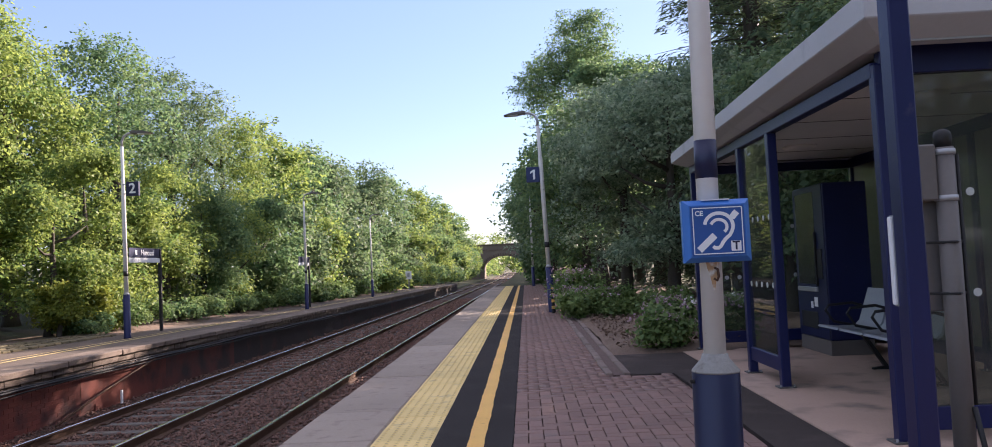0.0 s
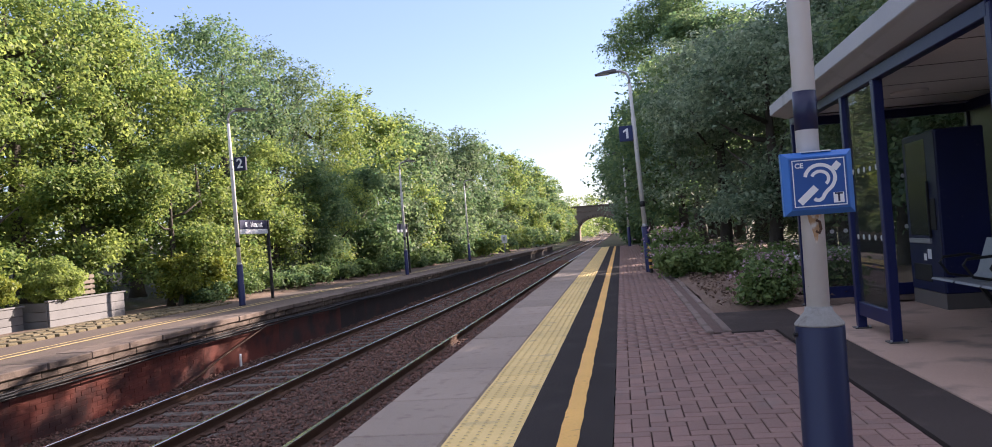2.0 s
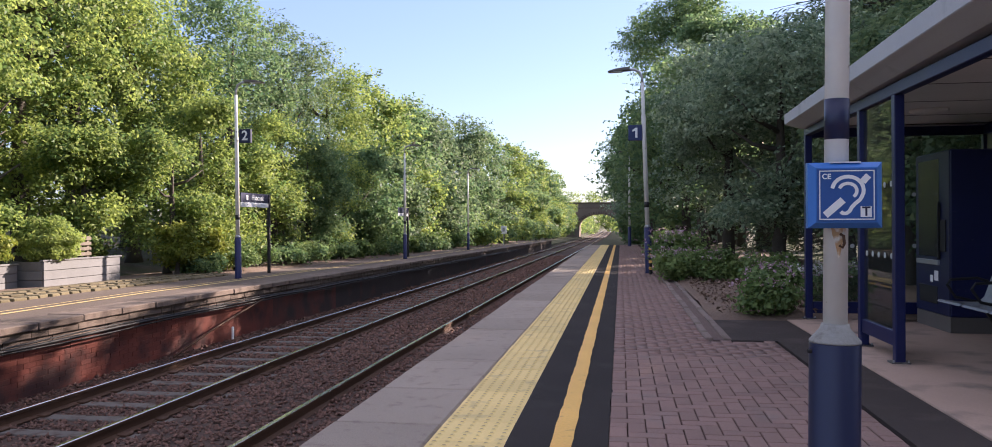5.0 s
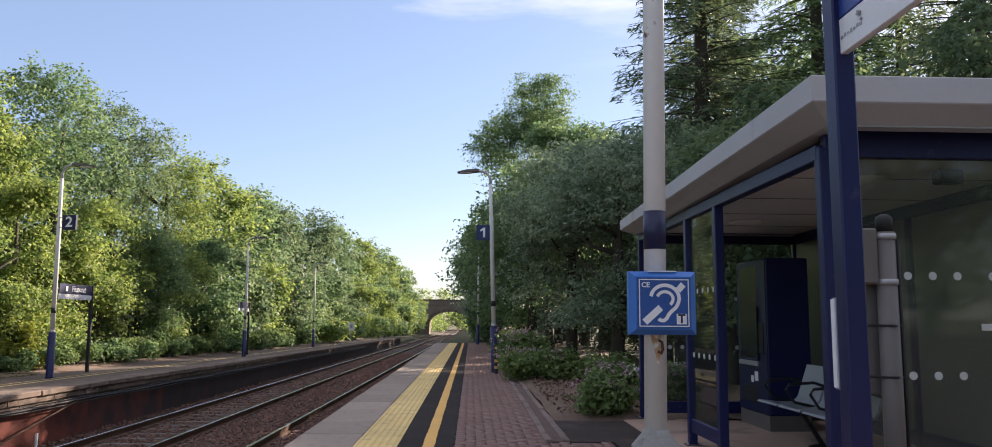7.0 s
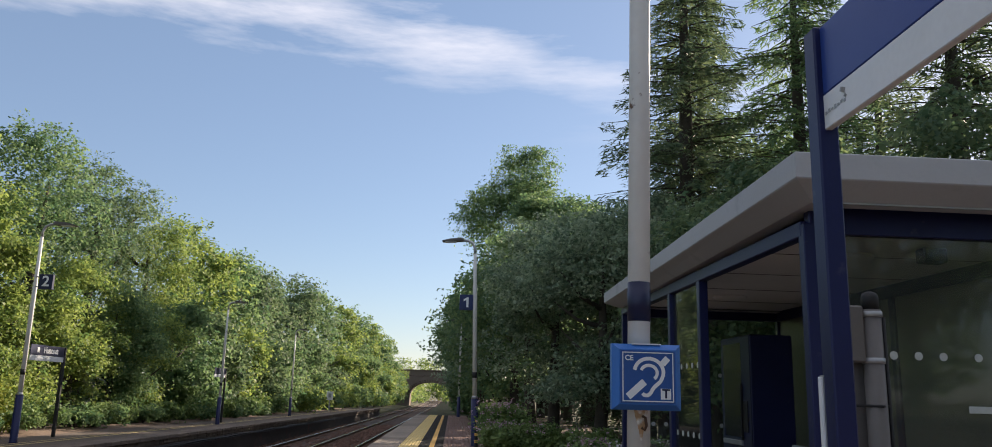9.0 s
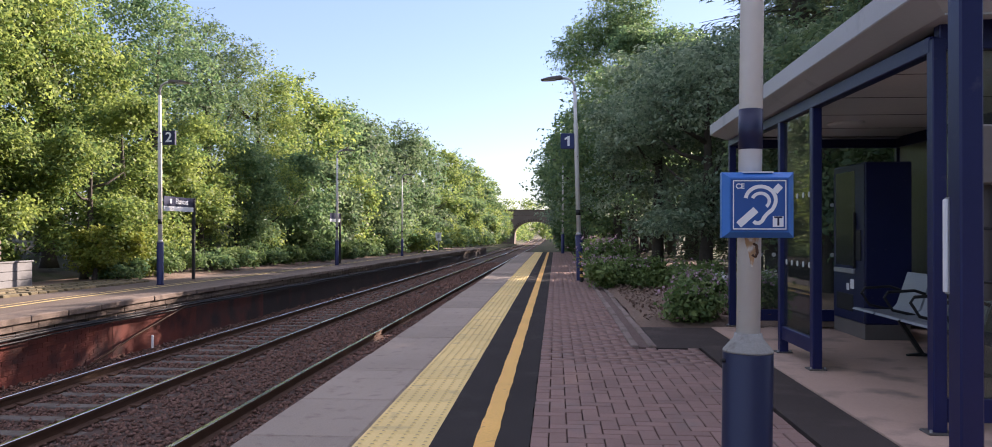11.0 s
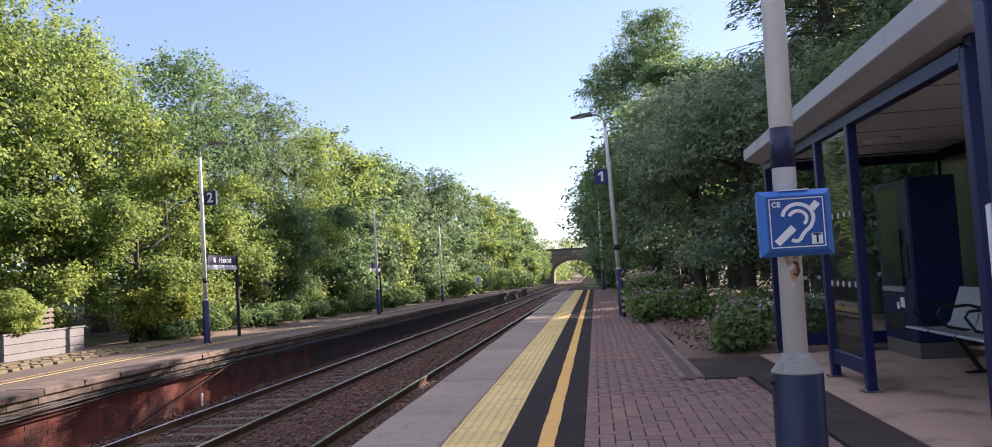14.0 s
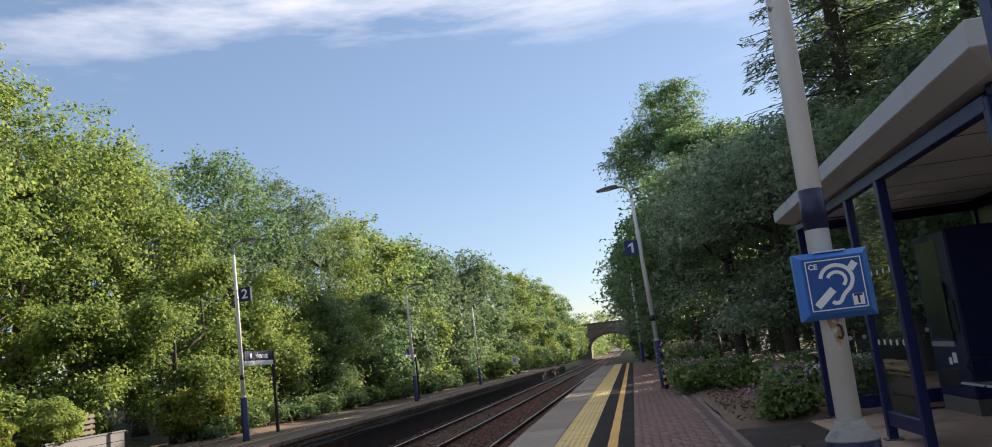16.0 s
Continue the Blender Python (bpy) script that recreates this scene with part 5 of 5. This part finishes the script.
LOW = [(19.6 + 1.3 * i + 0.3 * math.sin(i * 2.3), -11.1 + 0.25 * math.sin(i * 1.7), 0.6 + 0.3 * math.sin(i * 3.1), 0.75 + 0.02 * i) for i in range(26)]
for i, (y, x, h, sp) in enumerate(LOW):
    tree(270 + i, "weeds", (x, y, FZ + fdrop(y)), h, sp, 0.0, (LEAF_MID, LEAF_BUSH)[i % 2], 0.095 + 0.003 * i, 52, 32, 0.14, 7, "low green weeds at the back of the platform", group="weeds", category="weeds")
for i in range(24):
    y = 53.5 + 4.2 * i
    tree(470 + i, "weeds", (-10.9 + 0.3 * math.sin(i * 1.9), y, -0.45 + fall(y)), 1.9 + 0.5 * math.sin(i * 2.7), 1.7, 0.0, (LEAF_MID, LEAF_LIT)[i % 2], 0.26 + 0.004 * i, 44, 22, 0.32, 9, "rough green growth under the far bushes", group="weeds", category="weeds")

for i, (y, x, h, sp) in enumerate(((132.0, -11.2, 4.6, 2.4), (141.0, -11.3, 5.4, 2.6), (150.0, -11.4, 5.8, 2.7), (158.0, -11.4, 6.4, 2.8), (164.5, -11.6, 7.4, 2.8))):
    tree(560 + i, "leafy_bush", (x, y, -0.9 + fall(y)), h, sp, 0.0, (LEAF_LIT, LEAF_MID)[i % 2], 0.32, 260, 26, 0.42, 16, "sunlit bush at the foot of the bridge", group="bushes behind the far platform", category="bush")
for i, (y, x, h, sp) in enumerate(((57.0, 1.9, 3.0, 1.5), (63.0, 1.7, 3.4, 1.7), (70.0, 1.7, 3.8, 1.8), (79.0, 1.9, 4.4, 2.1), (92.0, 2.4, 6.0, 2.4), (106.0, 2.6, 6.4, 2.5), (122.0, 2.8, 6.6, 2.6), (140.0, 3.0, 7.0, 2.8), (158.0, 3.2, 7.6, 2.9))):
    tree(580 + i, "leafy_bush", (x, y, -0.6 + fall(y)), h, sp, 0.0, LEAF_MID, 0.3, 260, 26, 0.42, 16, "shaded bush beside the line", group="trees on the near bank", category="bush")

# near bank: hawthorns, birch and spruces
HAW = [(3.0, 16.2, 5.2, 2.0, 0), (2.5, 19.5, 5.7, 2.2, 0), (4.7, 17.6, 5.8, 2.2, 0), (5.2, 21.0, 6.6, 2.5, 2), (2.4, 23.6, 6.2, 2.4, 1), (2.2, 28.0, 6.8, 2.5, 2), (4.6, 26.5, 7.6, 2.8, 2), (2.0, 33.0, 7.2, 2.7, 2), (1.9, 38.5, 7.6, 2.9, 1), (5.6, 31.5, 8.6, 3.0, 1),
       (1.8, 45.0, 8.2, 3.2, 2), (1.7, 52.5, 8.4, 3.5, 0), (1.7, 61.0, 8.8, 3.7, 0), (1.6, 71.0, 9.0, 3.9, 1), (1.4, 83.0, 9.2, 4.0, 0), (1.8, 97.0, 9.4, 4.2, 1), (2.2, 113.0, 9.4, 4.4, 0), (3.0, 131.0, 9.4, 4.6, 1), (4.0, 150.0, 9.0, 4.8, 0), (6.5, 48.0, 9.5, 3.6, 1), (7.0, 60.0, 9.5, 4.0, 0)]
HM = (LEAF_COOL, LEAF_MID, LEAF_MID)
for i, (x, y, h, sp, k) in enumerate(HAW):
    near = y < 28
    tree(300 + i, "hawthorn", (x, y, 0.05 + fall(y)), h, sp, 0.35 if near else 0.1, HM[k], 0.095 if near else 0.165 + 0.001 * y, 600 if near else 240, 36 if near else 28, 0.16 if near else 0.36, 22, "dense dark hawthorn leaning over the platform", group="trees on the near bank", droop=0.7, wide=0.55, under=0.0, big=1.08, dome=4)
# added between the hawthorns to keep the sun off the far platform
for i, (x, y) in enumerate(((4.6, 41.5), (4.8, 48.5), (4.6, 56.5), (4.6, 66.0), (4.6, 77.0), (4.8, 90.0))):
    tree(420 + i, "tree", (x, y, 0.1 + fall(y)), 9.3, 3.6, 0.4, HM[i % 2], 0.3, 190, 28, 0.42, 24, "leafy tree added on the near bank to block the sun", group="trees on the near bank")
# back row added to cast more shade across the line
for i, (x, y, h) in enumerate(((9.0, 44.0, 10.5), (8.0, 54.0, 10.5), (7.5, 66.0, 11.0), (7.0, 78.0, 11.0), (7.0, 91.0, 11.0), (7.5, 105.0, 11.0), (8.0, 120.0, 11.0), (10.5, 36.0, 10.0))):
    tree(380 + i, "tree", (x, y, 0.2 + fall(y)), h, 4.4, 0.5, LEAF_MID, 0.34, 180, 28, 0.5, 24, "tall leafy tree added behind the hawthorns for shade", group="trees on the near bank")
# added to stop sun dapples on the far wall; the nearest fits the skyline
for i, (x, y, h, sp) in enumerate(((6.2, 37.0, 10.3, 3.0), (6.2, 42.8, 10.3, 3.0), (6.4, 54.0, 10.8, 3.4), (6.4, 66.0, 11.0, 3.6), (6.4, 73.0, 11.0, 3.6), (6.4, 81.0, 11.0, 3.6))):
    tree(600 + i, "tree", (x, y, 0.1 + fall(y)), h, sp, 0.6, HM[1 + i % 2], 0.27, 260, 30, 0.32, 22, "leafy tree behind the hawthorns, added to shade the far wall", group="trees on the near bank", dome=3)
# added further down the line so the distant ballast falls in shade
for i in range(9):
    y = 100.0 + 9.5 * i
    tree(520 + i, "tree", (3.4 + 2.2 * (i % 2), y, 0.1 + fall(y)), 9.6 + 0.8 * math.sin(i * 2.1), 4.4, 0.3, HM[i % 2], 0.42, 120, 24, 0.55, 20, "leafy tree added on the near bank to block the sun", group="trees on the near bank", dome=2)
conifer(390, "spruce", (11.6, 20.5, 0.2), 13.0, 3.4, "dark spruce behind the others", None, 1.2, 60)
tree(391, "tree", (10.2, 27.5, 0.2), 11.0, 3.6, 0.5, LEAF_DEEP, 0.2, 260, 34, 0.4, 22, "dark tree behind the spruces", group="trees on the near bank")
tree(340, "maple", (4.4, 34.0, 0.1), 9.9, 2.9, 3.6, LEAF_MID, 0.14, 520, 36, 0.28, 18, "sunlit yellow-green tree above the hawthorns")
tree(341, "silver_birch", (3.5, 48.0, -0.1), 16.9, 3.7, 6.0, LEAF_MID, 0.16, 1000, 36, 0.34, 30, "tall silver birch with fine drooping foliage", droop=1.6, wide=0.5)
conifer(350, "spruce", (5.6, 18.6, 0.1), 15.0, 3.2, "tall dark spruce with drooping boughs behind the shelter")
conifer(351, "spruce", (8.2, 18.0, 0.1), 14.0, 3.4, "tall spruce with sunlit yellow-green sprays", LEAF_MID)
conifer(352, "spruce", (7.4, 23.0, 0.1), 14.5, 3.4, "tall dark spruce standing behind the others")
conifer(353, "spruce", (9.6, 14.2, 0.1), 13.0, 3.2, "spruce with open lower boughs beside the house")
conifer(360, "spruce", (10.4, 8.0, 0.1), 13.5, 3.6, "thin open spruce against the sun by the house", LEAF_FIR, 2.6, 26)
tree(359, "tree", (8.6, 11.2, 0.1), 6.6, 2.2, 0.8, LEAF_DEEP, 0.14, 300, 36, 0.28, 20, "dark broad-leaved tree behind the shelter")
conifer(361, "spruce", (14.2, 16.4, 0.1), 13.0, 3.6, "open spruce beyond the house roof", None, 3.0, 34)
tree(362, "tree", (16.5, 24.0, 0.1), 9.0, 4.2, 1.0, LEAF_DEEP, 0.2, 240, 30, 0.45, 20, "dark tree beyond the house")
tree(363, "garden_bush", (6.9, 7.8, 0.1), 2.3, 1.2, 0.2, LEAF_LIT, 0.1, 150, 38, 0.16, 12, "sunlit garden bush behind the brick wall", category="bush")
tree(364, "garden_bush", (6.6, 5.2, 0.1), 2.2, 1.1, 0.2, LEAF_MID, 0.1, 140, 38, 0.16, 12, "garden bush behind the brick wall", category="bush")
tree(365, "garden_bush", (4.75, 8.0, -0.05), 1.9, 0.8, 0.1, LEAF_MID, 0.09, 110, 36, 0.14, 10, "bush between the shelter and the wall", category="bush")
for i, (x, y) in enumerate(((4.6, 11.0), (5.6, 12.5), (4.3, 12.9), (6.8, 13.6))):
    tree(366 + i, "laurel_bush", (x, y, 0.0), (3.6, 5.4, 4.6, 6.0)[i], (1.5, 2.0, 1.6, 2.2)[i], 0.0, LEAF_DEEP, 0.12, 200, 38, 0.2, 14, "dark evergreen bush behind the shelter", category="bush")

# growth behind the shelter end, seen mirrored in its glass
for i, (x, y, h) in enumerate(((4.6, -7.5, 8.0), (7.4, -4.5, 8.5), (6.0, -12.0, 10.5), (10.5, -8.0, 10.0), (10.0, -0.5, 8.0), (1.4, -13.0, 9.5))):
    tree(500 + i, "tree", (x, y, -0.05), h, 0.32 * h, 0.2, LEAF_MID, 0.2, 170, 30, 0.34, 18, "leafy tree mirrored in the shelter glass", group="trees on the near bank")


# flowering shrubs in the planting bed
def flowering(seed, place, h, sp, petals, label, pn=160):
    t = tree(seed, "flowering_shrub", place, h, sp, 0.0, LEAF_BUSH, 0.075, 130, 40, 0.10, 14, label, group="flowering shrubs", category="shrub")
    rng_ = np.random.default_rng(seed + 7)
    for mt, f in petals:
        c = np.stack([rng_.normal(0, sp * 0.5, pn), rng_.normal(0, sp * 0.5, pn), h * rng_.uniform(0.82, 1.12, pn)], 1)
        c = np.repeat(c, 7, 0) + rng_.normal(size=(pn * 7, 3)) * 0.022
        ob_ = new("petals", quads_mesh("petals", leaf_quads(rng_, c, np.tile([0, -0.3, 1.0], (len(c), 1)), 0.035, 0.8, 0.8), mt))
        ob_.parent = t
        tagged(ob_, kind="stuff")
    return t


flowering(400, (1.66, 9.85, 0.0), 0.38, 0.27, ((PINK, 1),), "leafy shrub with pink flowers beside the shelter", 70)
flowering(401, (2.6, 10.6, 0.05), 0.46, 0.36, ((PALE, 1), (PINK, 1)), "shrub with white and pink flowers behind glass", 80)
flowering(402, (2.1, 11.5, 0.05), 0.42, 0.32, ((PINK, 1), (PINK, 1)), "spreading shrub with pale pink flowers", 60)
flowering(403, (1.05, 15.3, 0.0), 0.55, 0.45, ((PINK, 1),), "low green geranium clump with a few pink flowers", 50)
flowering(404, (1.7, 15.0, 0.02), 0.5, 0.5, ((PINK, 1),), "low green geranium clump with a few pink flowers", 20)
flowering(405, (1.15, 16.7, 0.0), 0.85, 0.6, ((PINK, 1),), "tall green weeds with pink flower heads", 60)
flowering(406, (2.5, 14.8, 0.03), 0.48, 0.5, ((PINK, 1),), "low green ground cover", 10)
flowering(407, (1.2, 20.2, 0.0), 0.9, 0.7, ((PINK, 1),), "rough green growth beside the lamp post", 20)

# far woods past the bridge and on the skyline
rng = np.random.default_rng(77)
fw = []
for i in range(60):
    x, y = rng.uniform(-90, 90), rng.uniform(200, 330)
    if -11 < x < 1:
        x += 24
    r = rng.uniform(4, 6)
    fw += [(x + rng.normal() * 2, y + rng.normal() * 2, 3 + rng.uniform(-2, 6), r * 0.6, r * 0.6) for q in range(5)]
for i in range(22):
    fw.append((-4.6 + rng.normal() * 5, 262 + rng.normal() * 8, rng.uniform(-1, 6), 3.6, 3.6))
    fw.append((rng.choice([-11.0, 1.4]) + rng.normal() * 0.8, 178 + 4.2 * i, rng.uniform(-1.5, 3), 2.6, 2.8))
    fw.append((-9.4 + 0.09 * i, 176 + 4.0 * i, -0.6, 1.5, 1.2))
    fw.append((0.6 - 0.12 * i, 176 + 4.0 * i, -0.6, 1.5, 1.2))
for i in range(26):
    fw.append((rng.uniform(-22, 16), rng.uniform(280, 300), rng.uniform(2, 9.5), 3.4, 3.2))
wv = crown(rng, fw, 5600, 12, 0.6, 0.8)
tagged(new("far_woods", quads_mesh("far_woods", wv, LEAF_LIT)), "distant sunlit woods beyond the bridge", "woods", kind="stuff")

# ---- small pieces of paving and walling ----
# pavers laid in a square herringbone, cut square at the edges
CELL, PX0, PY0, COLS = 0.0985, -0.0885, -3.0, 15
paver_kinds = {}
for kind_, (a_, b_) in (("long", (2, 1)), ("deep", (1, 2)), ("cut", (1, 1))):
    paver_kinds[kind_] = (0.5 * CELL * a_ - 0.0032, 0.5 * CELL * b_ - 0.0032)
pav = []
for j in range(int((END1 + 3) / CELL)):
    for i in range(-1, COLS):
        q = (i - j) % 4
        if q == 0:
            lo_, hi_ = max(i, 0), min(i + 1, COLS - 1)
            pav.append((PX0 + CELL * (lo_ + hi_ + 1) / 2, PY0 + CELL * (j + 0.5), "long" if hi_ > lo_ else "cut"))
        elif q == 3 and i >= 0:
            pav.append((PX0 + CELL * (i + 0.5), PY0 + CELL * (j + 1), "deep"))
pav = [q for q in pav if not (q[0] > 0.77 and q[1] > 7.66)]
near_p = [q for q in pav if 3.0 < q[1] < 7.0][:300]
chosen = set(near_p)
paver_me = {k_: finish(one(-w_, w_, -d_, d_, -0.08, 0.0, bev=0.0035), "paver", PAVER) for k_, (w_, d_) in paver_kinds.items()}
for x, y, k_ in near_p:
    piece("paver", paver_me[k_], platform, (x, y, rr.uniform(-0.003, 0.0)), rr.uniform(-0.6, 0.6), rx=rr.uniform(-0.25, 0.25), ry=rr.uniform(-0.3, 0.3))
rest = [q for q in pav if q not in chosen]
ob = new("pavers", boxes_mesh("pavers", np.array([(x, y, -0.041) for x, y, k_ in rest]), np.array([(*paver_kinds[k_], 0.039) for x, y, k_ in rest]), PAVER, 0.002))
ob.parent = platform
tagged(ob, kind="stuff")

brick_me = finish(one(-0.02, 0.015, -0.1105, 0.1105, -0.0352, 0.0352, bev=0.003), "brick", RED_BRICK)
block_me = finish(one(-0.03, 0.03, -0.1496, 0.1496, -0.1045, 0.0, bev=0.0045), "stone_block", STONE)
for j in range(10):
    for i in range(44):
        y = 4.0 + 0.225 * i + (0.1125 if j % 2 else 0)
        z = -0.53 - 0.0735 * j
        if 7.2 < y < 13.6:
            piece("brick", brick_me, far, (FX - 0.13 + rr.uniform(-0.004, 0.004), y, z + fdrop(y)), rr.uniform(-0.6, 0.6))
for j in range(2):
    for i in range(280):
        y = 3.0 + 0.3 * i + (0.15 if j else 0)
        piece("stone_block", block_me, far, (FX - 0.06 - 0.05 * j + rr.uniform(-0.008, 0.008), y, FZ - 0.105 - 0.105 * j + fdrop(y)), rr.uniform(-0.8, 0.8))

# a yellowing weed at the foot of the sign post, and grass in the paving edge
tree(450, "weed_tuft", (1.33, 2.74, 0.0), 0.12, 0.07, 0.0, LEAF_GOLD, 0.035, 14, 12, 0.02, 4, "small yellowing weed at the foot of a post", category="weed")
